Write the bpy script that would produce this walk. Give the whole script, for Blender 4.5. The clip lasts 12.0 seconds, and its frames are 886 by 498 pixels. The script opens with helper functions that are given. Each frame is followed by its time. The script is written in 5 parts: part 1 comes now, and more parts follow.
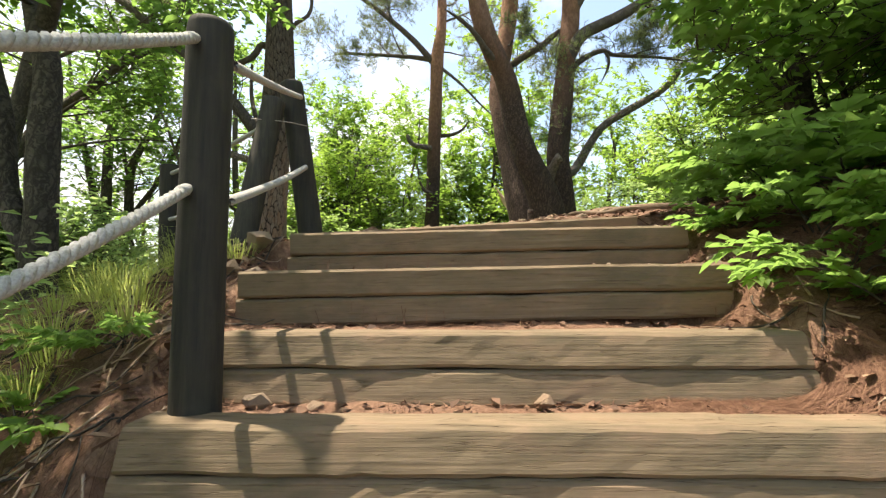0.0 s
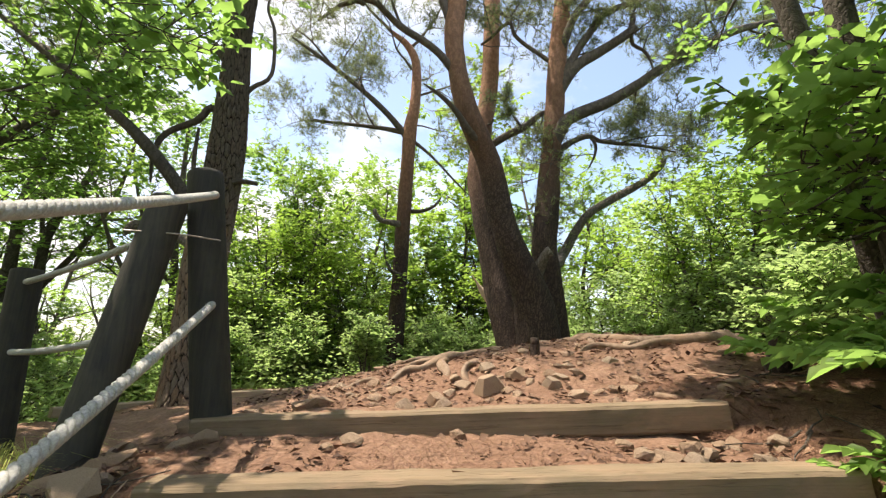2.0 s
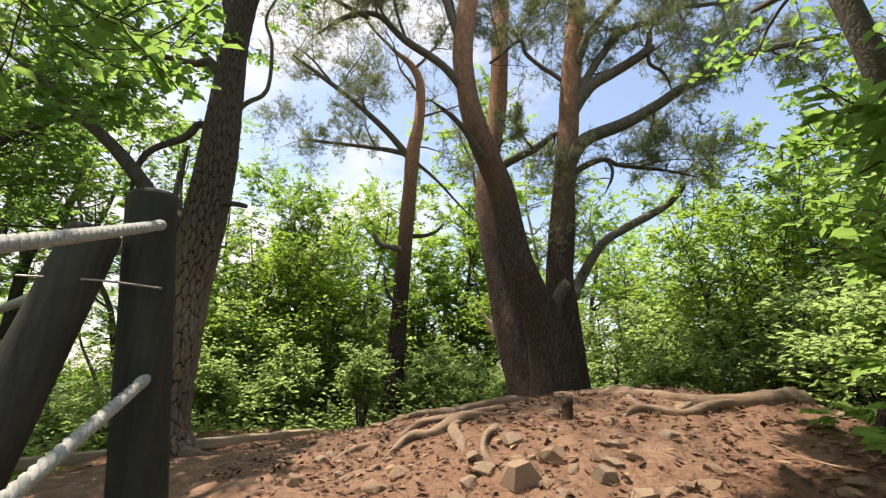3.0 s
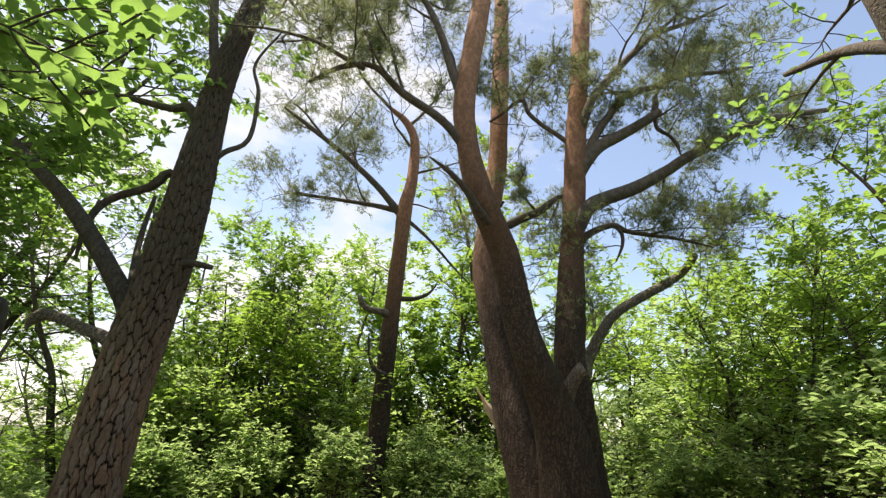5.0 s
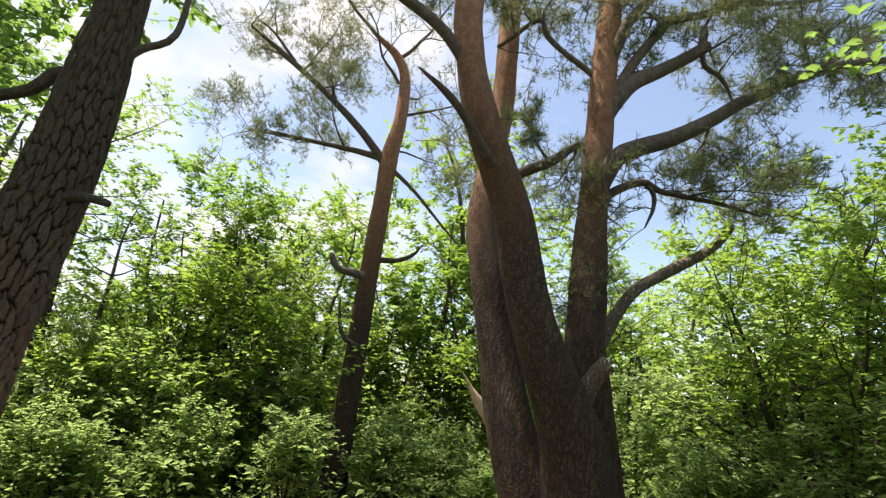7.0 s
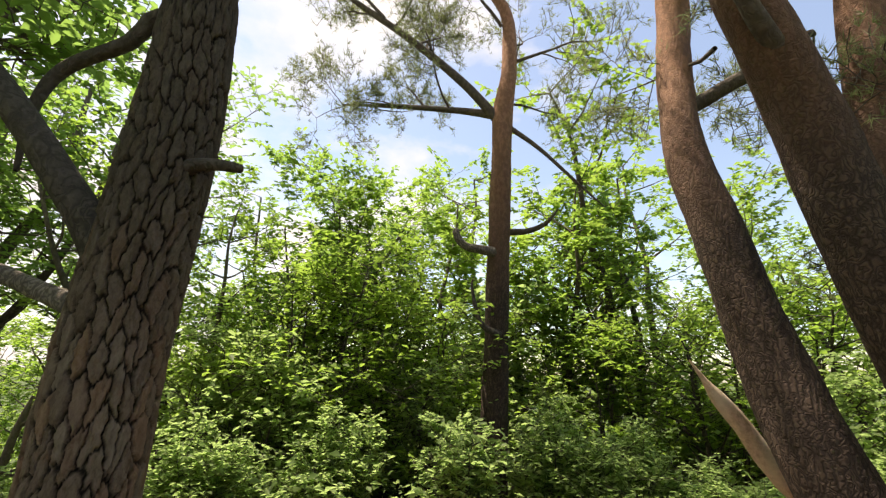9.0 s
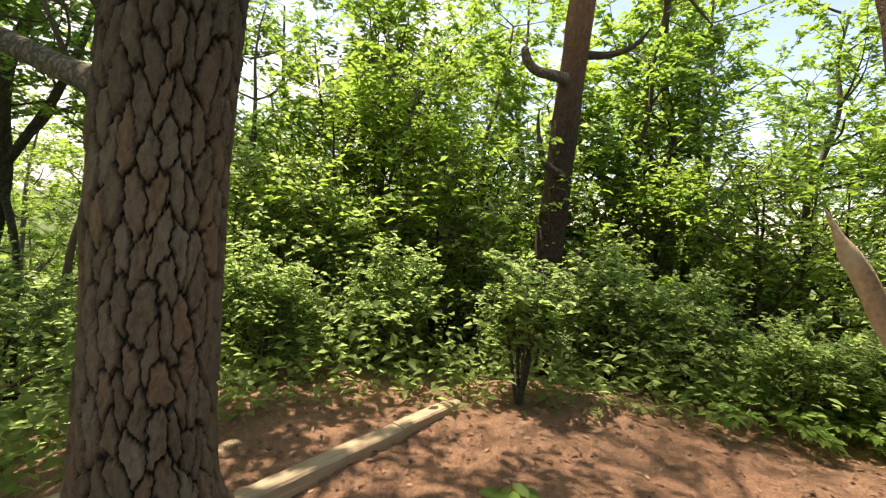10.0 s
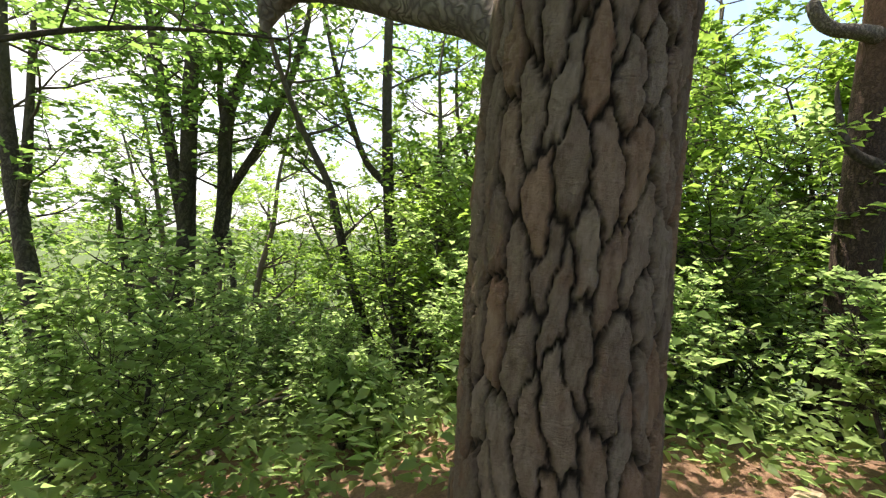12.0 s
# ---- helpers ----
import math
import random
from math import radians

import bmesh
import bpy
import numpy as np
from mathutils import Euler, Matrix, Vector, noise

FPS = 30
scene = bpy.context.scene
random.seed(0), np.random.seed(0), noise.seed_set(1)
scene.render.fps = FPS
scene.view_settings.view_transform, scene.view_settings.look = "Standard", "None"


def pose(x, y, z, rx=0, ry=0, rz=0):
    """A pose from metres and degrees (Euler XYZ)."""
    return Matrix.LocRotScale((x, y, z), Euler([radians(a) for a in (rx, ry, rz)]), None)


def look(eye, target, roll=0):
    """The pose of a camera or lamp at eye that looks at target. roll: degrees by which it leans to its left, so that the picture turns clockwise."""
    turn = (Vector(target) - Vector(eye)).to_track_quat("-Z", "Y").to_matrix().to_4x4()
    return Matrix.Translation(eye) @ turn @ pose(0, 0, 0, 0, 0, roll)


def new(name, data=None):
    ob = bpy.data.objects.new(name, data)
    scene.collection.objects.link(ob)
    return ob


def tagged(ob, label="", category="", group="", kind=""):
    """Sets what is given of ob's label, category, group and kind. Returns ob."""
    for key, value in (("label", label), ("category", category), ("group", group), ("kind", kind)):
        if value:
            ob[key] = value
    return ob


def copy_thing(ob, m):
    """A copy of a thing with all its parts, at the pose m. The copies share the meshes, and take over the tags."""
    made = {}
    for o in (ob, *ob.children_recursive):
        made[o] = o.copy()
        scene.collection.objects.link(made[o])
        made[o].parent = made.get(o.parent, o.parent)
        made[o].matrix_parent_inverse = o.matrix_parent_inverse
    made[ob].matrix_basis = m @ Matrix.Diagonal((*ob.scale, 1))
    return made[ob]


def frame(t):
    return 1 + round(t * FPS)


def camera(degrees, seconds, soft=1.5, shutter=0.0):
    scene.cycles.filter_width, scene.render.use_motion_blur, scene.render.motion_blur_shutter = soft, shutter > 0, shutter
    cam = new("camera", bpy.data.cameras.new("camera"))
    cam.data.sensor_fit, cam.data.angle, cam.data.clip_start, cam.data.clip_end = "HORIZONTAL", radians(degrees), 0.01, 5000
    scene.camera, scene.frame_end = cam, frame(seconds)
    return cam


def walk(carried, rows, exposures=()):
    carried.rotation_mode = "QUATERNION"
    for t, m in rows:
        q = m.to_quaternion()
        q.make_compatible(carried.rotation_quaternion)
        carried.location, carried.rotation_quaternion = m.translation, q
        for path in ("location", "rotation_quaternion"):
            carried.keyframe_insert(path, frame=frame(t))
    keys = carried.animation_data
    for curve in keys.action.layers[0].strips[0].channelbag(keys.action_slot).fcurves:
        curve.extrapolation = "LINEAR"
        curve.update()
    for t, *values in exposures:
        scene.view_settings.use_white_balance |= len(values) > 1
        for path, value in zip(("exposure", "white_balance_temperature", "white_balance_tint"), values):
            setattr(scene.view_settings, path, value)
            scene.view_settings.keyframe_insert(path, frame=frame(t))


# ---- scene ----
cam = camera(90.4, 12.0, 1.3)
# stops, kelvin and tint of the hand-held camera as it meters its way up the hill
EXPOSURES = [(0.0, 1.45, 7600, 11), (1.2, 1.5, 7450, 11), (2.0, 1.25, 7500, 13), (3.5, 1.0, 7600, 14), (5.5, 0.98, 7600, 13), (8.5, 1.02, 7700, 14), (9.5, 1.08, 8500, 15), (10.5, 1.6, 8200, 14), (11.2, 1.65, 7500, 14), (12.0, 1.55, 7200, 14)]
PATH = [
    (0, (0.005, 0.034, 1.148), (-0.061, 2.025, 1.324), -0.6),
    (0.5, (-0.081, 0.252, 1.245), (-0.131, 2.248, 1.361), 0.0),
    (1, (-0.11, 0.478, 1.457), (0.048, 2.469, 1.556), 0.0),
    (1.5, (-0.112, 0.749, 1.595), (0.054, 2.726, 1.852), 0.4),
    (2, (-0.123, 0.922, 1.742), (-0.021, 2.868, 2.194), 0.4),
    (2.5, (-0.176, 1.2, 1.876), (-0.085, 3.14, 2.353), 0.8),
    (3, (-0.182, 1.38, 1.942), (-0.079, 3.3, 2.492), 1.0),
    (3.5, (-0.185, 1.623, 2.113), (-0.026, 3.521, 2.723), 2.6),
    (3.7, (-0.171, 1.658, 2.199), (0.003, 3.545, 2.839), 3.0),
    (5.3, (-0.26, 2.028, 2.298), (-0.112, 3.859, 3.089), 2.0),
    (5.5, (-0.251, 2.11, 2.309), (-0.098, 3.945, 3.091), 2.2),
    (6, (-0.182, 2.385, 2.402), (-0.023, 4.227, 3.165), 3.5),
    (6.5, (-0.119, 2.617, 2.515), (0.06, 4.491, 3.19), 4.1),
    (6.7, (-0.116, 2.781, 2.598), (0.104, 4.666, 3.229), 4.4),
    (8.3, (-0.717, 3.599, 2.652), (-0.577, 5.487, 3.296), 2.8),
    (8.5, (-0.813, 3.748, 2.77), (-0.737, 5.651, 3.38), 2.8),
    (9, (-1.003, 4.07, 2.725), (-1.084, 5.992, 3.271), 1.3),
    (9.5, (-1.261, 4.292, 2.668), (-1.393, 6.267, 2.953), 3.1),
    (10, (-1.455, 4.557, 2.603), (-1.589, 6.548, 2.471), 4.7),
    (10.5, (-1.673, 4.764, 2.551), (-1.799, 6.738, 2.256), 5.5),
    (11, (-1.965, 4.927, 2.521), (-2.34, 6.885, 2.362), 5.4),
    (11.5, (-2.307, 5.041, 2.487), (-2.957, 6.932, 2.434), 4.1),
    (12, (-2.622, 5.094, 2.43), (-3.29, 6.979, 2.382), 3.1),
]
walk(cam, [(t, look(eye, target, roll)) for t, eye, target, roll in PATH], EXPOSURES)

# ---- light ----
SUN_FROM = Vector((-0.34, 0.10, 1.0)).normalized()
world = bpy.data.worlds.new("sky")
scene.world = world
world.use_nodes = True
wt = world.node_tree
sky = wt.nodes.new("ShaderNodeTexSky")
sky.sky_type = "NISHITA"
sky.sun_disc = False
sky.sun_elevation = math.asin(SUN_FROM.z)
sky.sun_rotation = math.atan2(SUN_FROM.x, SUN_FROM.y)
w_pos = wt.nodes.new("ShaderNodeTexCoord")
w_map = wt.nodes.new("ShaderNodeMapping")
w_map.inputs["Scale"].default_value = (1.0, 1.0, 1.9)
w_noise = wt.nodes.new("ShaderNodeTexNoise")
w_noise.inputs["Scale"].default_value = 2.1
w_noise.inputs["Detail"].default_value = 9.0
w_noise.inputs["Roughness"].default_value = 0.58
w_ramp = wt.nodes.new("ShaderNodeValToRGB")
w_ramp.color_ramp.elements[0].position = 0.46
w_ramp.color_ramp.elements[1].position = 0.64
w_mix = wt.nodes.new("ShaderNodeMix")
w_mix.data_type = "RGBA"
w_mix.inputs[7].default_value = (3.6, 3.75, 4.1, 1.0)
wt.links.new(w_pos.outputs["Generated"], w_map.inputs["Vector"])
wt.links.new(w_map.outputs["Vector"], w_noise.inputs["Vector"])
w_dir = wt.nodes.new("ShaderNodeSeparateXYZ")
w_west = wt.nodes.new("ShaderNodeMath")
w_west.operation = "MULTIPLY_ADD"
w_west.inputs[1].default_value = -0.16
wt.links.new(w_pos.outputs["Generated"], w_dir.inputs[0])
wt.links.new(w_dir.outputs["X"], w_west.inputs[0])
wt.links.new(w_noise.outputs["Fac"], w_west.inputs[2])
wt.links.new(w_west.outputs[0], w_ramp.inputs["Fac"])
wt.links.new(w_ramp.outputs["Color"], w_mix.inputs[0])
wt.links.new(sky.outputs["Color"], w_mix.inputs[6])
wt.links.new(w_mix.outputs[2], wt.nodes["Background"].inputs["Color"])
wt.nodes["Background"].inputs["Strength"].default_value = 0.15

sun_data = bpy.data.lights.new("sun", "SUN")
sun_data.energy = 4.1
sun_data.angle = radians(0.5)
sun_data.color = (1.0, 0.95, 0.86)
sun = new("sun", sun_data)
sun.matrix_world = look(SUN_FROM * 40, (0, 0, 0))


# ---- materials ----
class Mat:
    """A node material with a few shorthands."""

    def __init__(self, name, rough=0.8, metal=0.0):
        self.m = bpy.data.materials.new(name)
        self.m.use_nodes = True
        self.t = self.m.node_tree
        self.b = self.t.nodes["Principled BSDF"]
        self.b.inputs["Roughness"].default_value = rough
        self.b.inputs["Metallic"].default_value = metal
        self.b.inputs["Specular IOR Level"].default_value = 0.3

    def node(self, kind, **values):
        n = self.t.nodes.new("ShaderNode" + kind)
        for k, v in values.items():
            n.inputs[k.replace("_", " ")].default_value = v
        return n

    def link(self, a, b):
        self.t.links.new(a, b)

    def coords(self, scale=(1, 1, 1), space="Object"):
        c = self.node("TexCoord")
        m = self.node("Mapping")
        m.inputs["Scale"].default_value = scale
        self.link(c.outputs[space], m.inputs["Vector"])
        return m.outputs["Vector"]

    def noise(self, vec, scale, detail=5.0, rough=0.6):
        n = self.node("TexNoise", Scale=scale, Detail=detail, Roughness=rough)
        self.link(vec, n.inputs["Vector"])
        return n.outputs["Fac"]

    def ramp(self, fac, *stops):
        r = self.node("ValToRGB")
        el = r.color_ramp.elements
        while len(el) < len(stops):
            el.new(0.5)
        for e, (p, c) in zip(el, stops):
            e.position, e.color = p, (*c, 1.0)
        self.link(fac, r.inputs["Fac"])
        return r.outputs["Color"]

    def mix(self, fac, a, b, blend="MIX"):
        n = self.node("Mix")
        n.data_type, n.blend_type = "RGBA", blend
        for v, i in ((fac, 0), (a, 6), (b, 7)):
            if isinstance(v, (int, float)):
                n.inputs[i].default_value = v
            elif isinstance(v, tuple):
                n.inputs[i].default_value = (*v, 1.0)
            else:
                self.link(v, n.inputs[i])
        return n.outputs[2]

    def colour(self, c):
        self.link(c, self.b.inputs["Base Color"])

    def bump(self, h, strength, distance):
        n = self.node("Bump", Strength=strength, Distance=distance)
        self.link(h, n.inputs["Height"])
        self.link(n.outputs["Normal"], self.b.inputs["Normal"])


def soil_material():
    m = Mat("soil", 0.95)
    v = m.coords()
    big, mid, fine = m.noise(v, 0.9, 4), m.noise(v, 7, 6, 0.65), m.noise(v, 55, 6, 0.7)
    c = m.ramp(mid, (0.32, (0.085, 0.045, 0.03)), (0.5, (0.19, 0.10, 0.068)), (0.66, (0.38, 0.245, 0.175)))
    c = m.mix(m.ramp(big, (0.42, (0, 0, 0)), (0.62, (1, 1, 1))), c, (0.165, 0.078, 0.05))
    c = m.mix(0.55, c, m.ramp(fine, (0.3, (0.09, 0.055, 0.035)), (0.7, (0.42, 0.27, 0.19))))
    # past the hilltop the land is overgrown
    where = m.node("VectorMath")
    where.operation = "LENGTH"
    m.link(v, where.inputs[0])
    grown = m.node("MapRange")
    m.link(where.outputs["Value"], grown.inputs["Value"])
    grown.inputs["From Min"].default_value, grown.inputs["From Max"].default_value = 13.0, 24.0
    m.colour(m.mix(grown.outputs["Result"], c, m.ramp(mid, (0.3, (0.035, 0.06, 0.018)), (0.7, (0.10, 0.14, 0.045)))))
    m.bump(m.mix(0.5, mid, fine), 0.9, 0.03)
    return m.m


def timber_material():
    m = Mat("weathered_timber", 0.85)
    v = m.coords((0.6, 22, 40))
    grain = m.noise(v, 3.0, 8, 0.7)
    spots = m.noise(m.coords((1.5, 3, 3)), 2.2, 5)
    c = m.ramp(grain, (0.25, (0.15, 0.105, 0.066)), (0.5, (0.205, 0.15, 0.098)), (0.78, (0.285, 0.215, 0.148)))
    c = m.mix(m.ramp(spots, (0.4, (0, 0, 0)), (0.7, (1, 1, 1))), c, (0.14, 0.112, 0.074))
    cracks = m.noise(m.coords((0.5, 10, 26)), 4.0, 3, 0.4)
    line = m.ramp(cracks, (0.49, (1, 1, 1)), (0.5, (0, 0, 0)), (0.51, (1, 1, 1)))
    c = m.mix(0.7, c, m.mix(line, (0.09, 0.06, 0.04), c))
    earth = m.noise(m.coords((2.2, 5, 5)), 1.3, 7, 0.7)
    m.colour(m.mix(m.ramp(earth, (0.5, (0, 0, 0)), (0.7, (0.75, 0.75, 0.75))), c, (0.27, 0.175, 0.12)))
    m.bump(m.mix(0.5, grain, line), 0.7, 0.008)
    return m.m


def post_material(name="tarred_post", low=0.046):
    m = Mat(name, 0.75)
    grain = m.noise(m.coords((18, 18, 1.2)), 3.0, 7, 0.65)
    spots = m.noise(m.coords(), 9.0, 5)
    c = m.ramp(grain, (0.3, (low * 0.42,) * 3), (0.7, (low, low * 0.9, low * 0.72)))
    m.colour(m.mix(m.ramp(spots, (0.5, (0, 0, 0)), (0.8, (0.5, 0.5, 0.5))), c, (1.4 * low, 1.25 * low, 1.03 * low)))
    m.bump(grain, 0.5, 0.006)
    return m.m


def rope_material():
    m = Mat("rope_fibre", 0.9)
    f = m.noise(m.coords(), 160, 4)
    s = m.noise(m.coords(), 9, 4)
    c = m.ramp(f, (0.3, (0.27, 0.27, 0.265)), (0.7, (0.50, 0.50, 0.49)))
    m.colour(m.mix(m.ramp(s, (0.45, (0, 0, 0)), (0.75, (0.6, 0.6, 0.6))), c, (0.36, 0.35, 0.32)))
    m.bump(f, 0.6, 0.004)
    return m.m


def bark_material(name, low, high, top, z0, z1, scale=1.0):
    """Fissured bark: dull plates below, a warmer flaky skin above z1."""
    m = Mat(name, 0.9)
    vor = m.node("TexVoronoi", Scale=9.0 * scale)
    vor.feature = "DISTANCE_TO_EDGE"
    wob = m.noise(m.coords(), 6, 3)
    vec = m.coords((1, 1, 0.33))
    off = m.node("VectorMath")
    off.operation = "SCALE"
    off.inputs[3].default_value = 0.3
    m.link(wob, off.inputs[0])
    add = m.node("VectorMath")
    m.link(vec, add.inputs[0])
    m.link(off.outputs[0], add.inputs[1])
    m.link(add.outputs[0], vor.inputs["Vector"])
    edge = m.ramp(vor.outputs["Distance"], (0.0, (0, 0, 0)), (0.26, (1, 1, 1)))
    grain = m.noise(m.coords((1, 1, 0.4)), 45, 6, 0.7)
    tone = m.noise(m.coords((1, 1, 0.5)), 5, 4)
    plates = m.mix(m.ramp(tone, (0.35, (0, 0, 0)), (0.65, (1, 1, 1))), low, high)
    plates = m.mix(0.5, plates, m.ramp(grain, (0.25, tuple(0.4 * x for x in low)), (0.75, tuple(1.5 * x for x in high))))
    plates = m.mix(edge, tuple(0.55 * x for x in low), plates)
    pos = m.node("SeparateXYZ")
    m.link(m.coords(), pos.inputs[0])
    grad = m.node("MapRange")
    m.link(pos.outputs["Z"], grad.inputs["Value"])
    grad.inputs["From Min"].default_value, grad.inputs["From Max"].default_value = z0, z1
    flakes = m.mix(m.ramp(m.noise(m.coords((1, 1, 0.6)), 22, 5), (0.45, (0, 0, 0)), (0.6, (1, 1, 1))), top, tuple(min(1, 1.45 * x) for x in top))
    m.colour(m.mix(grad.outputs["Result"], plates, flakes))
    m.bump(m.mix(0.55, edge, grain), 0.7, 0.015)
    return m.m


def plate_material():
    """The grey-brown plates of the old pine; every plate has its own tone."""
    m = Mat("plated_pine_bark", 0.88)
    a = m.node("Attribute")
    a.attribute_name = "plate"
    sep = m.node("SeparateColor")
    m.link(a.outputs["Color"], sep.inputs["Color"])
    grain = m.noise(m.coords((1, 1, 0.45)), 38, 7, 0.72)
    patch = m.noise(m.coords((1, 1, 0.6)), 9, 4)
    c = m.ramp(sep.outputs[0], (0.0, (0.25, 0.165, 0.11)), (0.35, (0.38, 0.265, 0.185)), (0.6, (0.48, 0.38, 0.29)), (0.8, (0.44, 0.26, 0.165)), (1.0, (0.52, 0.28, 0.15)))
    c = m.mix(0.5, c, m.ramp(grain, (0.3, (0.15, 0.105, 0.08)), (0.68, (0.54, 0.43, 0.345))))
    c = m.mix(m.ramp(patch, (0.55, (0, 0, 0)), (0.72, (0.7, 0.7, 0.7))), c, (0.38, 0.20, 0.115))
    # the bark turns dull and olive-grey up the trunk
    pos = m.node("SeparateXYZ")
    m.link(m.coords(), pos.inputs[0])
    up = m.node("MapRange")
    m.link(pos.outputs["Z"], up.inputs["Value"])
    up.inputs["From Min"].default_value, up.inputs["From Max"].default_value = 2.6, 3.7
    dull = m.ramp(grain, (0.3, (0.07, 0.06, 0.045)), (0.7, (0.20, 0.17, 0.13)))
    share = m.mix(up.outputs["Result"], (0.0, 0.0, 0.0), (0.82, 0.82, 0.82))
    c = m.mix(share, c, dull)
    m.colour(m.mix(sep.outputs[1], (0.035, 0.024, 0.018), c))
    flakes = m.noise(m.coords((1, 1, 1.6)), 85, 5, 0.75)
    m.bump(m.mix(0.6, grain, flakes), 1.0, 0.05)
    return m.m


def leaf_material(name, dark, mid, bright, glow=0.45):
    m = Mat(name, 0.5)
    g = m.node("NewGeometry")
    tone = m.noise(m.coords(space="Object"), 0.9, 3)
    c = m.ramp(g.outputs["Random Per Island"], (0.0, dark), (0.5, mid), (1.0, bright))
    c = m.mix(m.ramp(tone, (0.35, (0, 0, 0)), (0.7, (0.6, 0.6, 0.6))), c, bright)
    own = m.node("ObjectInfo")
    c = m.mix(m.ramp(own.outputs["Random"], (0.0, (0, 0, 0)), (1.0, (0.32, 0.32, 0.32))), c, tuple(0.5 * (x + y) for x, y in zip(dark, mid)))
    m.colour(c)
    tr = m.node("BsdfTranslucent")
    m.link(m.mix(0.6, c, tuple(min(1.0, 2.4 * x) for x in bright)), tr.inputs["Color"])
    mx = m.node("MixShader")
    mx.inputs[0].default_value = glow
    m.link(m.b.outputs[0], mx.inputs[1])
    m.link(tr.outputs[0], mx.inputs[2])
    m.link(mx.outputs[0], m.t.nodes["Material Output"].inputs["Surface"])
    return m.m


def stone_material():
    m = Mat("stone", 0.9)
    info = m.node("ObjectInfo")
    f = m.noise(m.coords(), 25, 6, 0.7)
    c = m.ramp(info.outputs["Random"], (0.0, (0.24, 0.15, 0.10)), (0.5, (0.35, 0.24, 0.165)), (1.0, (0.34, 0.275, 0.215)))
    m.colour(m.mix(0.5, c, m.ramp(f, (0.3, (0.15, 0.095, 0.065)), (0.7, (0.46, 0.345, 0.25)))))
    m.bump(f, 0.8, 0.01)
    return m.m


def straw_material(name, a, b):
    m = Mat(name, 0.8)
    g = m.node("NewGeometry")
    m.colour(m.ramp(g.outputs["Random Per Island"], (0.0, a), (1.0, b)))
    return m.m


def root_material(name="root_bark", k=1.0, stain=(0.23, 0.15, 0.10)):
    m = Mat(name, 0.85)
    f, g = m.noise(m.coords(), 30, 6, 0.7), m.noise(m.coords(), 5, 4)
    c = m.ramp(f, (0.3, (0.13 * k, 0.09 * k, 0.065 * k)), (0.7, (0.30 * k, 0.225 * k, 0.17 * k)))
    m.colour(m.mix(m.ramp(g, (0.4, (0, 0, 0)), (0.65, (0.8, 0.8, 0.8))), c, tuple(k * x for x in stain)))
    m.bump(f, 0.7, 0.01)
    return m.m


def pale_timber_material():
    m = Mat("pale_timber", 0.85)
    g = m.noise(m.coords((0.5, 16, 26)), 3.0, 8, 0.7)
    c = m.ramp(g, (0.3, (0.27, 0.205, 0.14)), (0.7, (0.45, 0.36, 0.26)))
    m.colour(m.mix(m.ramp(m.noise(m.coords(), 6, 4), (0.5, (0, 0, 0)), (0.75, (0.7, 0.7, 0.7))), c, (0.28, 0.18, 0.115)))
    m.bump(g, 0.6, 0.006)
    return m.m


def wire_material():
    m = Mat("iron_wire", 0.5, 0.8)
    m.colour(m.ramp(m.noise(m.coords(), 40), (0.4, (0.30, 0.26, 0.23)), (0.7, (0.5, 0.46, 0.42))))
    return m.m


SOIL, TIMBER, POST, ROPE, STONE, WIRE = soil_material(), timber_material(), post_material(), rope_material(), stone_material(), wire_material()
WORN_POST = post_material("worn_post", 0.068)
PLATES, PALE = plate_material(), pale_timber_material()
RED_PINE = bark_material("red_pine_bark", (0.055, 0.038, 0.031), (0.105, 0.072, 0.056), (0.31, 0.165, 0.105), 3.6, 6.6, 3.0)
GREY_LIMB = bark_material("grey_limb_bark", (0.17, 0.145, 0.125), (0.27, 0.235, 0.205), (0.24, 0.20, 0.17), 5, 8, 3.0)
TWIG = bark_material("dark_bark", (0.06, 0.05, 0.042), (0.11, 0.095, 0.08), (0.12, 0.10, 0.085), 3, 6, 2.0)
ROOT = root_material()
DEADWOOD = root_material("bare_deadwood", 1.7)
BLEACHED = root_material("bleached_wood", 2.6, (0.25, 0.215, 0.165))
LEAF = leaf_material("leaf", (0.07, 0.14, 0.028), (0.12, 0.215, 0.038), (0.19, 0.29, 0.05), 0.6)
LEAF_SHRUB = leaf_material("shrub_leaf", (0.08, 0.15, 0.045), (0.14, 0.23, 0.075), (0.24, 0.33, 0.12), 0.62)
LEAF_NEAR = leaf_material("broad_leaf", (0.055, 0.115, 0.028), (0.10, 0.19, 0.045), (0.16, 0.265, 0.062), 0.6)
NEEDLE = leaf_material("pine_needle", (0.06, 0.09, 0.03), (0.11, 0.15, 0.06), (0.19, 0.22, 0.10), 0.5)
GRASS = leaf_material("grass_blade", (0.12, 0.16, 0.03), (0.21, 0.28, 0.05), (0.34, 0.38, 0.12), 0.5)
STRAW = straw_material("fallen_needle", (0.08, 0.034, 0.022), (0.25, 0.135, 0.085))
FALLEN = straw_material("fallen_leaf", (0.10, 0.05, 0.03), (0.34, 0.225, 0.15))
CHIPS = straw_material("bark_flake", (0.05, 0.026, 0.018), (0.17, 0.098, 0.066))


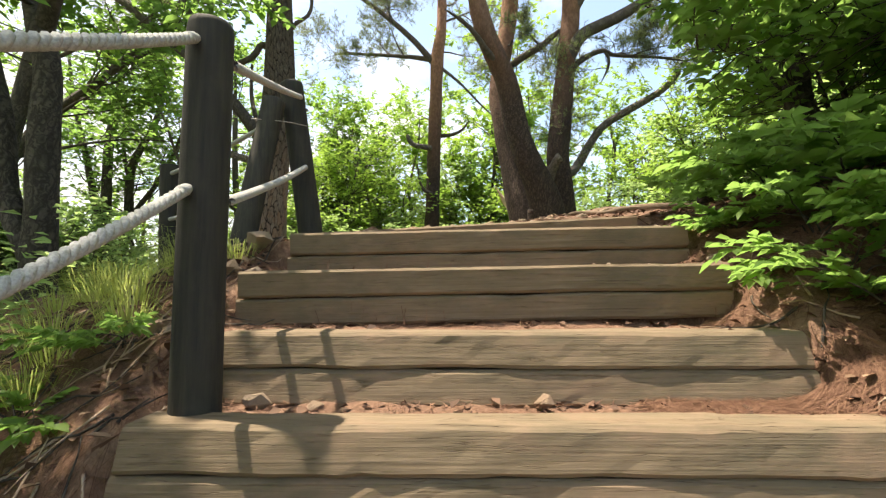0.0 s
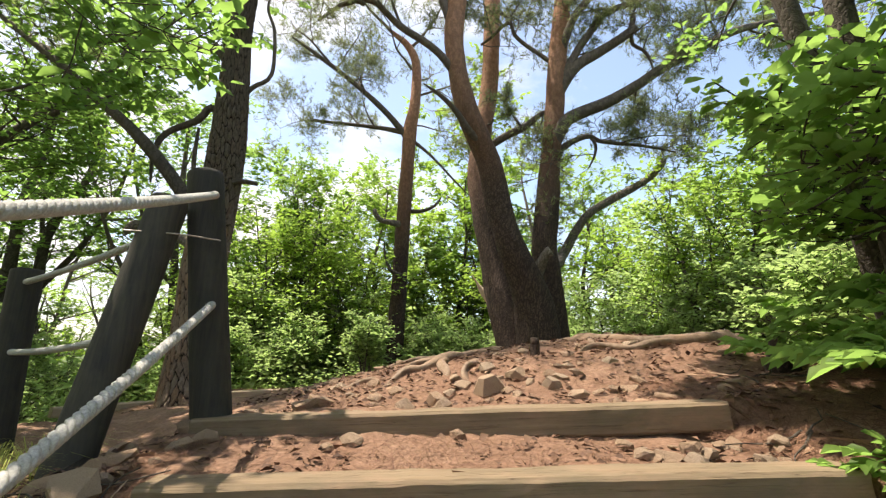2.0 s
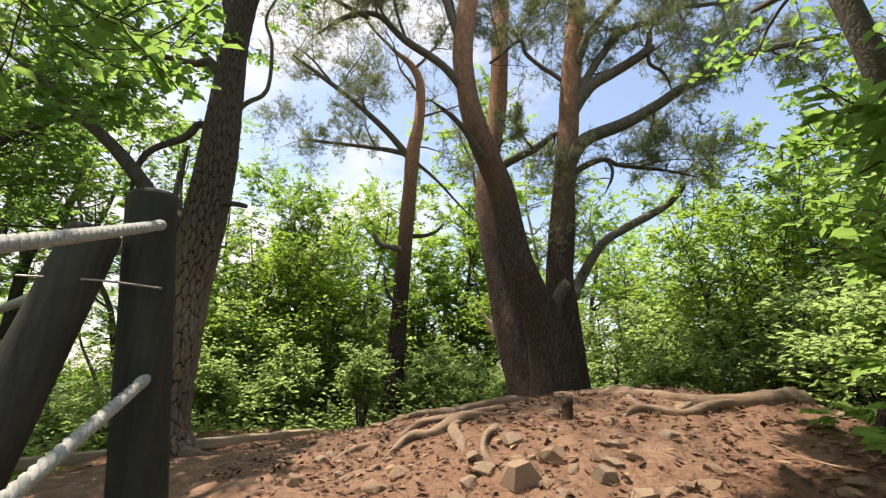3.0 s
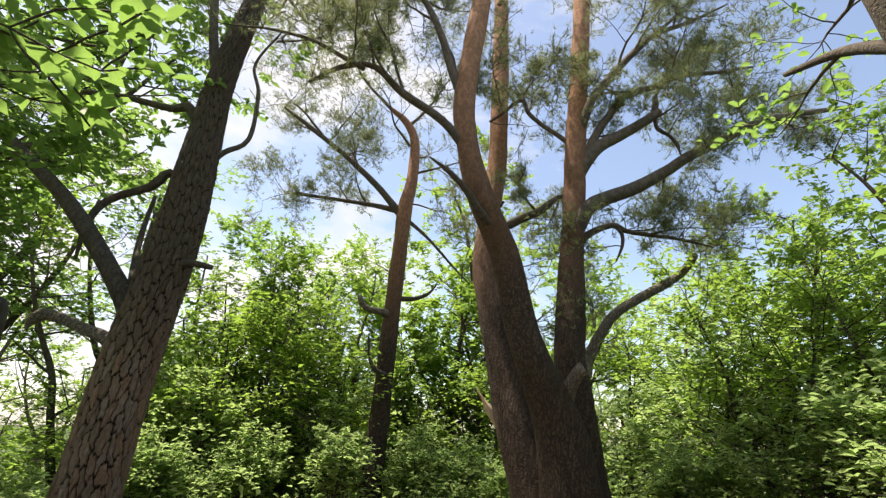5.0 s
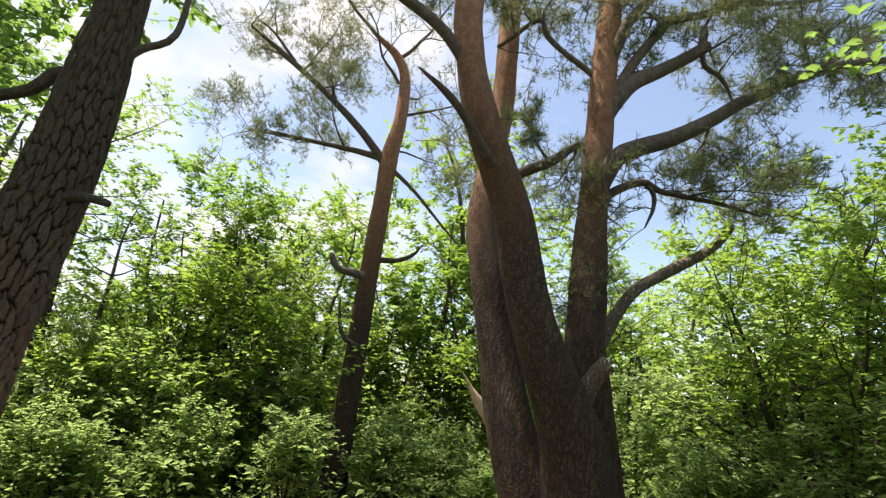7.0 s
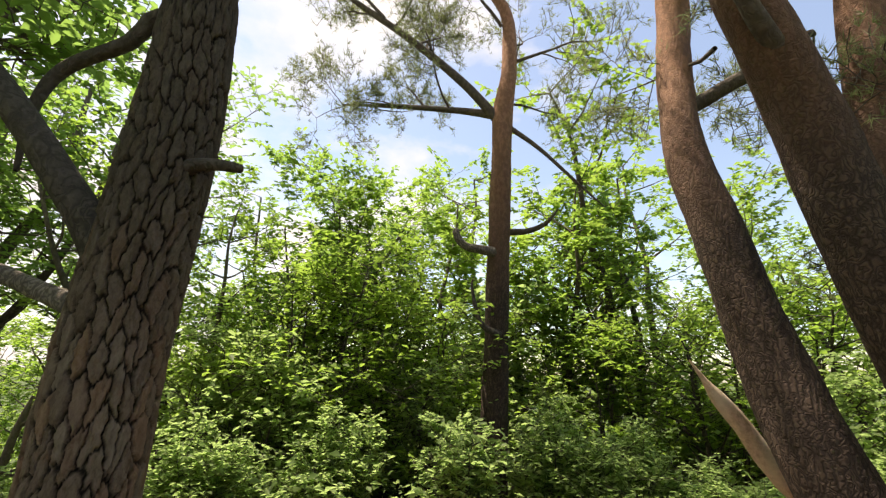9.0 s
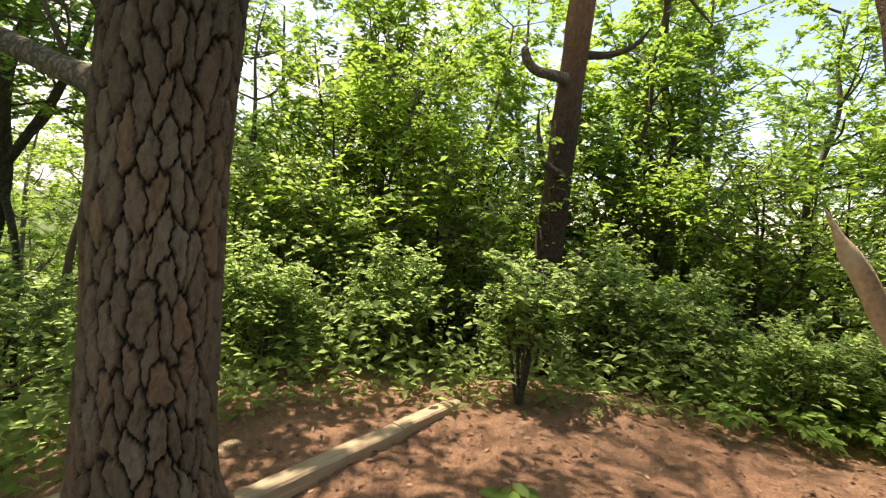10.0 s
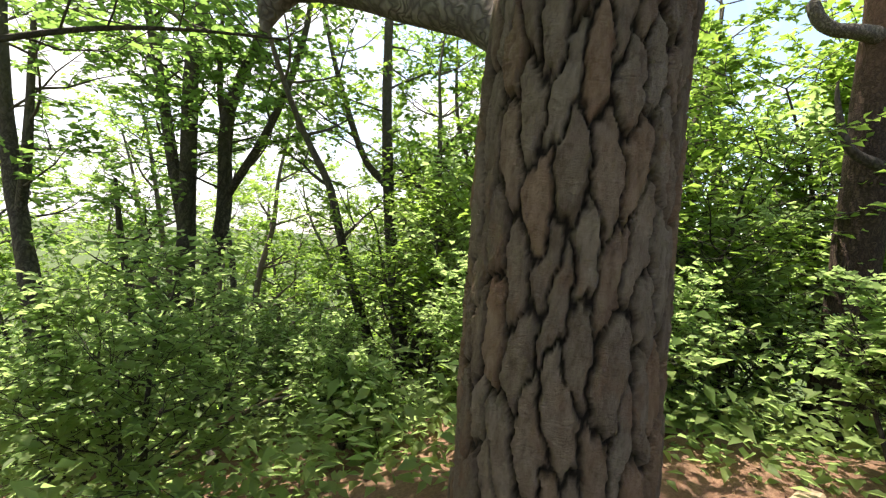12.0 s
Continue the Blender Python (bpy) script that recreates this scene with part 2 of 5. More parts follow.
# ---- building helpers ----
def part(name, mesh, material, parent=None, label=""):
    """One mesh object; a bmesh or a mesh, under a thing or under a part."""
    if isinstance(mesh, bmesh.types.BMesh):
        bm, mesh = mesh, bpy.data.meshes.new(name)
        bm.to_mesh(mesh)
        bm.free()
    if material and not mesh.materials:
        mesh.materials.append(material)
    ob = new(name, mesh)
    ob.parent = parent
    return tagged(ob, label)


def soup(name, verts, faces, smooth=False):
    """A mesh from arrays: verts (n, 3), faces (m, k)."""
    verts, faces = np.asarray(verts, np.float32), np.asarray(faces, np.int32)
    me = bpy.data.meshes.new(name)
    n, k = faces.shape
    me.vertices.add(len(verts))
    me.vertices.foreach_set("co", verts.ravel())
    me.loops.add(n * k)
    me.loops.foreach_set("vertex_index", faces.ravel())
    me.polygons.add(n)
    me.polygons.foreach_set("loop_start", np.arange(0, n * k, k, dtype=np.int32))
    me.polygons.foreach_set("loop_total", np.full(n, k, np.int32))
    me.update(calc_edges=True)
    if smooth:
        me.polygons.foreach_set("use_smooth", np.ones(n, bool))
    return me


def spline(points, step):
    """Catmull-Rom through rows (x, y, z, r), resampled about every step metres."""
    p = np.asarray(points, float)
    p = np.vstack([2 * p[0] - p[1], p, 2 * p[-1] - p[-2]])
    out = []
    for a, b, c, d in zip(p, p[1:], p[2:], p[3:]):
        n = max(1, int(np.linalg.norm(c[:3] - b[:3]) / step))
        for i in range(n):
            t = i / n
            out.append(0.5 * (2 * b + (c - a) * t + (2 * a - 5 * b + 4 * c - d) * t * t + (3 * b - a - 3 * c + d) * t ** 3))
    out.append(p[-2])
    out = np.array(out)
    out[:, 3] = np.maximum(out[:, 3], 0.002)
    return out


def rings(path):
    """Frames along a path: two unit vectors across it at each row."""
    t = np.gradient(path[:, :3], axis=0)
    t /= np.linalg.norm(t, axis=1)[:, None] + 1e-9
    u = np.cross(t, (0.31, 0.95, 0.02))
    u /= np.linalg.norm(u, axis=1)[:, None] + 1e-9
    return u, np.cross(t, u)


def tube(path, sides, lump=0.0, seed=0.0):
    """Verts and quads of a limb along rows (x, y, z, r), uneven by lump."""
    u, v = rings(path)
    a = np.linspace(0, 2 * math.pi, sides, endpoint=False)
    r = np.repeat(path[:, 3:4], sides, 1)
    if lump:
        s = np.cumsum(np.r_[0, np.linalg.norm(np.diff(path[:, :3], axis=0), axis=1)])[:, None]
        for k, (fa, fs) in enumerate(((2, 3.1), (3, 7.3), (5, 12.7), (7, 23.0))):
            r = r * (1 + lump / (k + 1) * np.sin(fa * a + seed * (k + 2) + 1.7 * np.sin(fs * s * 0.6 + seed)) * np.cos(fs * s + seed * 3 + k))
    ring = path[:, None, :3] + r[..., None] * (np.cos(a)[None, :, None] * u[:, None] + np.sin(a)[None, :, None] * v[:, None])
    n, m = len(path), sides
    i = np.arange(n - 1)[:, None] * m
    j = np.arange(m)[None]
    k = (j + 1) % m
    f = np.stack([i + j, i + k, i + m + k, i + m + j], -1).reshape(-1, 4)
    return ring.reshape(-1, 3), f


def joined(pieces):
    """Several (verts, faces) as one."""
    vs, fs, base = [], [], 0
    for v, f in pieces:
        vs.append(v)
        fs.append(f + base)
        base += len(v)
    return np.vstack(vs), np.vstack(fs)


def leaves(points, ways, size, rng, flat=0.55, wide=0.5, fine=False, hang=0.15):
    """Folded, pointed leaves at points, growing along ways: verts and triangles."""
    n = len(points)
    w = ways / (np.linalg.norm(ways, axis=1)[:, None] + 1e-9)
    up = np.array([0, 0, 1.0]) * flat + rng.normal(0, 0.45, (n, 3))
    side = np.cross(w, up)
    side /= np.linalg.norm(side, axis=1)[:, None] + 1e-9
    nor = np.cross(side, w)
    l = (size * rng.uniform(0.6, 1.25, n))[:, None]
    half = l * wide * 0.5
    tip = points + w * l - np.array([0, 0, 1.0]) * l * hang
    fold = nor * half * 0.35
    if fine:
        a, b = points + w * l * 0.3, points + w * l * 0.68
        v = np.stack([points, a - side * half * 0.85 + fold, b - side * half * 0.85 + fold, tip, b + side * half * 0.85 + fold, a + side * half * 0.85 + fold], 1)
        f = np.array([[0, 2, 1], [0, 3, 2], [0, 4, 3], [0, 5, 4]])
        k = 6
    else:
        a = points + w * l * 0.45
        v = np.stack([points, a - side * half + fold, tip, a + side * half + fold], 1)
        f = np.array([[0, 2, 1], [0, 3, 2]])
        k = 4
    faces = (np.arange(n)[:, None, None] * k + f[None]).reshape(-1, 3)
    return v.reshape(-1, 3), faces


def unit(rng, n):
    v = rng.normal(0, 1, (n, 3))
    return v / np.linalg.norm(v, axis=1)[:, None]


def bough(rng, start, way, length, radius, depth, limbs, twigs, droop=0.0, kink=0.28, spread=0.75, flat=0.45):
    """Grows a limb with its side limbs; fills limbs with paths and twigs with (points, way)."""
    n = 6
    p, d = np.array(start, float), np.array(way, float) / np.linalg.norm(way)
    rows = [(*p, radius)]
    for i in range(n):
        d = d + rng.normal(0, kink, 3) * (0.6, 0.6, 0.4) + np.array([0, 0, 0.06 - droop])
        d /= np.linalg.norm(d)
        p = p + d * length / n
        rows.append((*p, max(0.004, radius * (1 - 0.82 * (i + 1) / n))))
        if depth > 0 and i >= 1:
            for _ in range(2 if i > 2 else 1):
                side = np.cross(d, rng.normal(0, 1, 3))
                side /= np.linalg.norm(side) + 1e-9
                side[2] *= flat
                bough(rng, p, d * (1 - spread) + side * spread + np.array([0, 0, 0.12 * flat]), length * rng.uniform(0.32, 0.6), max(0.003, rows[-1][3] * 0.62), depth - 1, limbs, twigs, droop, kink, spread, flat)
        elif depth == 0 and i >= 1:
            twigs.append((p.copy(), d.copy()))
    limbs.append(np.array(rows))


def sprays(twigs, rng, count, reach, size, **kw):
    """Flat sprays: leaves set in turn on both sides of each twig."""
    pts, ways = np.array([t[0] for t in twigs]), np.array([t[1] for t in twigs])
    pts, ways = np.repeat(pts, count, 0), np.repeat(ways, count, 0)
    n = len(pts)
    d = ways * np.array([1, 1, 0.45]) + rng.normal(0, 0.08, (n, 3))
    d /= np.linalg.norm(d, axis=1)[:, None] + 1e-9
    side = np.cross(d, (0, 0, 1.0)) + rng.normal(0, 0.06, (n, 3))
    side /= np.linalg.norm(side, axis=1)[:, None] + 1e-9
    hand = np.where(np.arange(n) % 2 == 0, 1.0, -1.0)[:, None]
    at = pts + d * rng.uniform(-0.07, 0.07, (n, 1)) + unit(rng, n) * reach * rng.uniform(0, 0.3, (n, 1))
    way = d * rng.uniform(0.15, 1.0, (n, 1)) + side * hand * rng.uniform(0.5, 1.0, (n, 1)) + np.array([0, 0, 1.0]) * rng.normal(0, 0.2, (n, 1))
    return leaves(at, way, size, rng, flat=1.5, **kw)


def needles(twigs, rng, tufts, reach, length, per=13):
    """Tufts of pine needles round twig points: verts and triangles."""
    pts, ways = np.array([t[0] for t in twigs]), np.array([t[1] for t in twigs])
    pts, ways = np.repeat(pts, tufts, 0), np.repeat(ways, tufts, 0)
    pts = pts + unit(rng, len(pts)) * (reach * rng.uniform(0.0, 1, len(pts)))[:, None]
    ways = ways * 0.5 + unit(rng, len(ways)) * 0.6 + np.array([0, 0, 0.35])
    pts, ways = np.repeat(pts, per, 0), np.repeat(ways, per, 0)
    d = ways + unit(rng, len(ways)) * 0.85
    d /= np.linalg.norm(d, axis=1)[:, None]
    side = np.cross(d, unit(rng, len(d)))
    side /= np.linalg.norm(side, axis=1)[:, None] + 1e-9
    l = (length * rng.uniform(0.7, 1.2, len(d)))[:, None]
    v = np.stack([pts - side * 0.0028, pts + side * 0.0028, pts + d * l], 1).reshape(-1, 3)
    return v, np.arange(len(v)).reshape(-1, 3)


# ---- the ground ----
# each step: front at the left and right end, top height at both ends, left and right end
STEPS = [
    (1.13, 1.13, 0.815, 0.812, -0.83, 1.36, 2),
    (1.45, 1.45, 1.012, 1.000, -0.77, 1.08, 2),
    (1.76, 1.84, 1.222, 1.240, -0.87, 1.10, 2),
    (2.11, 2.15, 1.418, 1.436, -0.80, 1.10, 2),
    (2.69, 2.62, 1.490, 1.560, -0.96, 1.06, 1),
]
DEEP = 0.13


def smooth(a, b, x):
    t = np.clip((x - a) / (b - a), 0, 1)
    return t * t * (3 - 2 * t)


def ripple(x, y):
    return (0.5 * np.sin(1.7 * x + 0.6 * y + 1.0) + 0.5 * np.sin(-0.8 * x + 2.1 * y + 2.3) + 0.35 * np.sin(4.1 * x + 3.3 * y) + 0.25 * np.sin(-6.3 * x + 5.2 * y + 0.7) + 0.12 * np.sin(13 * x + 9 * y) + 0.1 * np.sin(-17 * x + 12 * y + 2))


def ground_z(x, y):
    """Height of the soil."""
    x, y = np.asarray(x, float), np.asarray(y, float)
    # the hilltop: a mound under the three-stemmed pine, a terrace beyond it
    top = 1.12 + 0.75 * np.exp(-(((x - 1.4) / 2.6) ** 2 + ((y - 4.5) / 2.0) ** 2))
    # the flight, tread by tread
    low = 0.52 - 0.42 * (1.13 - y)
    low = np.where(y < -2.5, 0.52 - 0.42 * 3.63 - 0.3 * (-2.5 - y), low)
    tread = low
    f = np.clip((x + 0.85) / 1.95, 0, 1)
    for i, (ya, yb, za, zb, _, _, _) in enumerate(STEPS):
        yy, zz = ya + (yb - ya) * f, za + (zb - za) * f
        level = zz - 0.03 + 0.09 * np.clip(y - yy - DEEP, 0, 0.6)
        tread = np.where(y > yy + 0.075, level, tread)
    # the banks at both sides
    ramp = np.interp(y, [-30, -2.5, 1.0, 1.3, 2.2, 2.9, 3.3], [-9.8, -1.03, 0.55, 0.84, 1.38, 1.47, 1.5])
    left = ramp - 0.02 - 0.30 * np.clip(-x - 0.95, 0, 30) ** 1.1
    right = ramp + 0.10 + 0.30 * np.clip(x - 1.25, 0, 1.6)
    flight = tread + (left - tread) * smooth(-0.80, -1.0, x)
    flight = flight + (right - flight) * smooth(1.0, 1.3, x)
    z = flight + (top - flight) * smooth(2.75, 3.35, y)
    # the hill falls away all round
    z = z - 0.30 * np.clip(y - 8.4, 0, 25) * smooth(8.2, 10, y)
    fall = np.clip(-x - 3.2, 0, 30) * 0.34 * smooth(2.2, 4.5, y) + np.clip(x - 4.0, 0, 30) * 0.12
    z = z - fall
    rough = 0.035 * ripple(x, y) * np.where((y < 2.7) & (x > -0.95) & (x < 1.25), 0.25, 1.0)
    z = z + rough
    far = np.hypot(x, y - 4)
    return np.where(far > 45, z + (-16 - z) * smooth(45, 90, far), z)


def rest(x, y):
    return float(ground_z(x, y))


def axis_points(lo, hi, a, b, step):
    """Grid lines: fine between a and b, then growing steps out to lo and hi."""
    mid = list(np.arange(a, b + 1e-6, step))
    out, s = [mid[-1]], step
    while out[-1] < hi:
        s *= 1.13
        out.append(min(hi, out[-1] + s))
    back, s = [mid[0]], step
    while back[-1] > lo:
        s *= 1.13
        back.append(max(lo, back[-1] - s))
    return np.array(back[:0:-1] + mid + out[1:])


gx, gy = axis_points(-2500, 2500, -3.6, 3.2, 0.035), axis_points(-2500, 2500, 0.2, 8.4, 0.035)
GX, GY = np.meshgrid(gx, gy)
gv = np.stack([GX, GY, ground_z(GX, GY)], -1).reshape(-1, 3)
near = (np.abs(gv[:, 0]) < 5) & (np.abs(gv[:, 1] - 4) < 6)
gv[near, 2] += np.array([0.016 * noise.noise(Vector((9 * p[0], 9 * p[1], 0))) + 0.009 * noise.noise(Vector((30 * p[0], 30 * p[1], 5))) for p in gv[near]])
gi = np.arange(len(gx) - 1)[None] + np.arange(len(gy) - 1)[:, None] * len(gx)
gf = np.stack([gi, gi + 1, gi + 1 + len(gx), gi + len(gx)], -1).reshape(-1, 4)
ground = part("ground", soup("ground", gv, gf, True), SOIL)
tagged(ground, "dry reddish-brown forest soil on a hilltop", "ground", kind="structure")


# ---- timber steps ----
def timber(length, height, depth, seed):
    """A sawn, weathered beam along x, its front at y 0 and its top at z 0."""
    n, rng = 40, random.Random(seed)
    bm = bmesh.new()
    c = 0.011
    prof = [(c, 0), (depth - c, 0), (depth, -c), (depth, -height + c), (depth - c, -height), (c, -height), (0, -height + c), (0, -0.66 * height), (0, -0.33 * height), (0, -c)]
    rows = []
    for i in range(n + 1):
        x = length * i / n
        row = []
        for j, (y, z) in enumerate(prof):
            w = 0.007 * noise.noise(Vector((3.1 * x, 5 * y + seed, 7 * z))) + 0.004 * noise.noise(Vector((14 * x, 31 * z, seed)))
            chip = -0.012 * max(0, noise.noise(Vector((6 * x, seed * 3.3, j // 5))) - 0.35) if j in (0, 9) else 0
            row.append(bm.verts.new((x + (0.006 * noise.noise(Vector((y * 20, z * 20, seed))) if i in (0, n) else 0), y + w - chip, z + 0.6 * w + chip)))
        rows.append(row)
    k = len(prof)
    for a, b in zip(rows, rows[1:]):
        for j in range(k):
            bm.faces.new((a[j], b[j], b[(j + 1) % k], a[(j + 1) % k]))
    bm.faces.new(rows[0])
    bm.faces.new(rows[-1][::-1])
    bmesh.ops.recalc_face_normals(bm, faces=bm.faces)
    return bm


for i, (ya, yb, za, zb, xa, xb, count) in enumerate(STEPS):
    step = tagged(new("timber_step"), "weathered brown step of %s set into soil" % ("two stacked squared timbers" if count == 2 else "one squared timber"), "step", group="timber steps")
    length = math.hypot(xb - xa, yb - ya)
    m = pose(xa, ya, za, 0, -math.degrees(math.asin((zb - za) / length)), math.degrees(math.atan2(yb - ya, xb - xa)))
    step.matrix_world = m
    high = 0.108
    for k in range(count):
        bm = timber(length + (0.02 if k else 0), high, DEEP, 3 * i + k + 1)
        for v in bm.verts:
            v.co.y += (0.3 if i < 2 else 0.0) * (v.co.z - k * high)
        beam = part("timber", bm, TIMBER, step)
        beam.matrix_basis = pose(-0.012 * k, 0.006 * k, -k * (high + 0.004))


# ---- rope rail ----
def post(base, top, radius, label, seed, material=POST):
    """A round tarred post with a chamfered head, sunk into the soil."""
    a, b = np.array(base, float), np.array(top, float)
    d = (b - a) / np.linalg.norm(b - a)
    foot = a - d * 0.35
    thing = tagged(new("rope_post"), label, "post", group="rope rail posts")
    thing.location = base
    rows = [np.r_[foot + (b - foot) * t, radius * (1.03 - 0.05 * t)] for t in np.linspace(0, 0.985, 30)]
    rows += [np.r_[b - d * 0.004, radius * 0.93], np.r_[b, radius * 0.82], np.r_[b, 0.002]]
    v, f = tube(np.array(rows), 28, 0.012, seed)
    part("shaft", soup("shaft", v - np.array(base), f, True), material, thing)
    return thing


def rope(a, b, sag, radius=0.0165):
    """A laid rope of three strands from a to b."""
    a, b = np.array(a, float), np.array(b, float)
    length = np.linalg.norm(b - a)
    n = int(length / 0.005)
    t = np.linspace(0, 1, n)[:, None]
    mid = a + (b - a) * t - np.array([0, 0, 1.0]) * sag * 4 * t * (1 - t)
    d = (b - a) / length
    u = np.cross(d, (0, 0, 1.0))
    u /= np.linalg.norm(u)
    w = np.cross(u, d)
    thing = tagged(new("rope"), "grey-white twisted three-strand rope strung between posts", "rope", group="rail ropes")
    thing.location = a
    for k in range(3):
        ph = 2 * math.pi * (t * length / 0.075 + k / 3)
        line = mid + radius * 0.44 * (np.cos(ph) * u + np.sin(ph) * w)
        v, f = tube(np.c_[line, np.full(n, radius * 0.57)], 7)
        part("strand", soup("strand", v - a, f, True), ROPE, thing)
    v, f = tube(np.array([np.r_[mid[0] - d * 0.02, radius * 0.7], np.r_[mid[0], radius * 1.02], np.r_[mid[0] + d * 0.03, radius * 1.02], np.r_[mid[0] + d * 0.035, radius * 0.6]]), 10)
    part("knot", soup("knot", v - a, f, True), ROPE, thing)
    return thing


post((-0.60, -0.22, rest(-0.6, -0.22)), (-0.60, -0.22, 1.22), 0.07, "dark round wooden post carrying two ropes", 1)
post((-0.735, 1.275, rest(-0.735, 1.275)), (-0.735, 1.285, 1.955), 0.066, "tall dark round wooden post standing behind the lowest step", 2)
post((-0.925, 2.79, rest(-0.93, 2.79)), (-1.075, 2.79, 2.50), 0.074, "dark round wooden post wired to a leaning one", 3)
post((-1.25, 2.52, rest(-1.25, 2.52)), (-1.13, 2.66, 2.33), 0.07, "weathered grey-brown round post leaning against its neighbour", 4, WORN_POST)
post((-2.33, 3.52, rest(-2.33, 3.52)), (-2.36, 3.52, 2.18), 0.075, "dark round wooden post down the slope", 5)
rope((-0.735, 1.20, 1.862), (-0.60, -0.18, 1.10), 0.03)
rope((-0.740, 1.20, 1.425), (-0.60, -0.18, 0.78), 0.03)
rope((-0.985, 2.715, 2.372), (-0.70, 1.36, 1.862), 0.008)
rope((-0.945, 2.715, 1.912), (-0.70, 1.36, 1.425), 0.012)
rope((-2.30, 3.46, 2.10), (-1.17, 2.70, 2.20), 0.015)
rope((-2.30, 3.46, 1.72), (-1.21, 2.68, 1.80), 0.02)
wire = part("tie_wire", soup("tie_wire", *tube(spline([(-0.93, 2.69, 2.17, 0.003), (-1.05, 2.62, 2.175, 0.003), (-1.22, 2.55, 2.17, 0.003)], 0.03), 6), True), WIRE)
tagged(wire, "thin iron wire binding two posts together", "wire")


# ---- pines ----
def plated_trunk(path, seed=0, wide=0.072, tall=0.175, depth=0.030):
    """An old pine trunk whose bark is broken into long raised plates."""
    rng = np.random.default_rng(seed)
    u, v = rings(path)
    s = np.cumsum(np.r_[0, np.linalg.norm(np.diff(path[:, :3], axis=0), axis=1)])
    m = 330
    a = np.linspace(0, 2 * math.pi, m, endpoint=False)
    A0, S0 = np.meshgrid(a / (2 * math.pi), s)
    sway = 0.010 * np.sin(S0 * 5.1 + 1.0) + 0.006 * np.sin(S0 * 13.0 + 9 * np.sin(2 * math.pi * A0))

    def cells(wide, tall, ragged):
        """Tone, height and distance to the edge of the plate under each vertex."""
        cols = int(2 * math.pi * 0.27 / wide)
        nrow = int(s[-1] / tall) + 4
        jit = rng.uniform(-0.36, 0.36, (nrow, cols, 2))
        tone, lift = rng.uniform(0, 1, (nrow, cols)), rng.uniform(0.0, 1.0, (nrow, cols))
        A, S = (A0 + sway) * cols, S0 / tall + 1
        A = A + ragged * (np.sin(S * 9.3 + A * 2.1) + 0.6 * np.sin(S * 23 + A * 7))
        S = S + ragged * (np.sin(A * 7.1 + 3 * S) + 0.6 * np.sin(A * 19 + S * 5)) + 0.3 * np.sin(A * 2.4)
        best, second = np.full(A.shape, 9.0), np.full(A.shape, 9.0)
        own, high = np.zeros(A.shape), np.zeros(A.shape)
        ci, ri = np.floor(A).astype(int), np.floor(S).astype(int)
        for dr in (-1, 0, 1):
            for dc in (-2, -1, 0, 1):
                r, c = ri + dr, ci + dc
                rr, cc = np.clip(r, 0, nrow - 1), c % cols
                cx = c + 0.5 + 0.55 * jit[rr, cc, 0] + 0.5 * (r % 2)
                d = (np.abs(1.15 * (A - cx)) ** 2.3 + np.abs(S - (r + 0.5 + jit[rr, cc, 1])) ** 2.3) ** 0.435
                nearer = d < best
                second = np.where(nearer, best, np.minimum(second, d))
                own, high = np.where(nearer, tone[rr, cc], own), np.where(nearer, lift[rr, cc], high)
                best = np.where(nearer, d, best)
        return own, high, second - best

    own, high, gap = cells(wide, tall, 0.062)
    _, flake, crack = cells(wide * 0.55, tall * 0.42, 0.07)
    edge = np.clip((gap - 0.04) / 0.20, 0, 1)
    edge = edge * edge * (3 - 2 * edge)
    small = np.clip(crack / 0.16, 0, 1)
    high = 0.48 + 0.32 * high + 0.20 * flake * small
    fine = np.sin(A0 * 400 + 5 * np.sin(S0 * 40)) * np.sin(S0 * 170 + 3 * np.sin(A0 * 150))
    r = path[:, 3:4] * (1 + 0.03 * np.sin(3 * a + 1.1 * s[:, None])) + depth * (edge * high - 0.7) * (0.4 + 0.6 * path[:, 3:4] / 0.27) + 0.0016 * fine + 0.0016 * rng.normal(0, 0.5, A0.shape) * edge
    ring = path[:, None, :3] + r[..., None] * (np.cos(a)[None, :, None] * u[:, None] + np.sin(a)[None, :, None] * v[:, None])
    n = len(path)
    i = np.arange(n - 1)[:, None] * m
    j = np.arange(m)[None]
    k = (j + 1) % m
    f = np.stack([i + j, i + k, i + m + k, i + m + j], -1).reshape(-1, 4)
    me = soup("trunk", ring.reshape(-1, 3), f, True)
    at = me.color_attributes.new("plate", "FLOAT_COLOR", "POINT")
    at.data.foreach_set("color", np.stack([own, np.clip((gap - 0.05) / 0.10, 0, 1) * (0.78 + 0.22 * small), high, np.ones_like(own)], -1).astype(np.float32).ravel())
    return me


def pine_crown(rng, spots, length, reach):
    """Dark bent boughs at spots (place, way, length, radius) with needle twigs."""
    limbs, twigs = [], []
    for place, way, l, r in spots:
        bough(rng, place, way, l, r, 2, limbs, twigs, droop=0.02, kink=0.34, spread=0.7, flat=1.0)
    return limbs, twigs


def side_spots(rng, lines, every=0.8, length=1.1, start=0.45):
    """Places along limbs from which small boughs spring."""
    out = []
    for line in lines:
        p = spline(line, every)
        for k in range(int(len(p) * start) + 1, len(p)):
            d = rng.normal(0, 1, 3) * (1, 1, 0.6) + np.array([0, 0, 0.35])
            out.append((p[k, :3], d, length * rng.uniform(0.6, 1.3), min(0.022, 0.5 * p[k, 3])))
    return out


GROWN = []


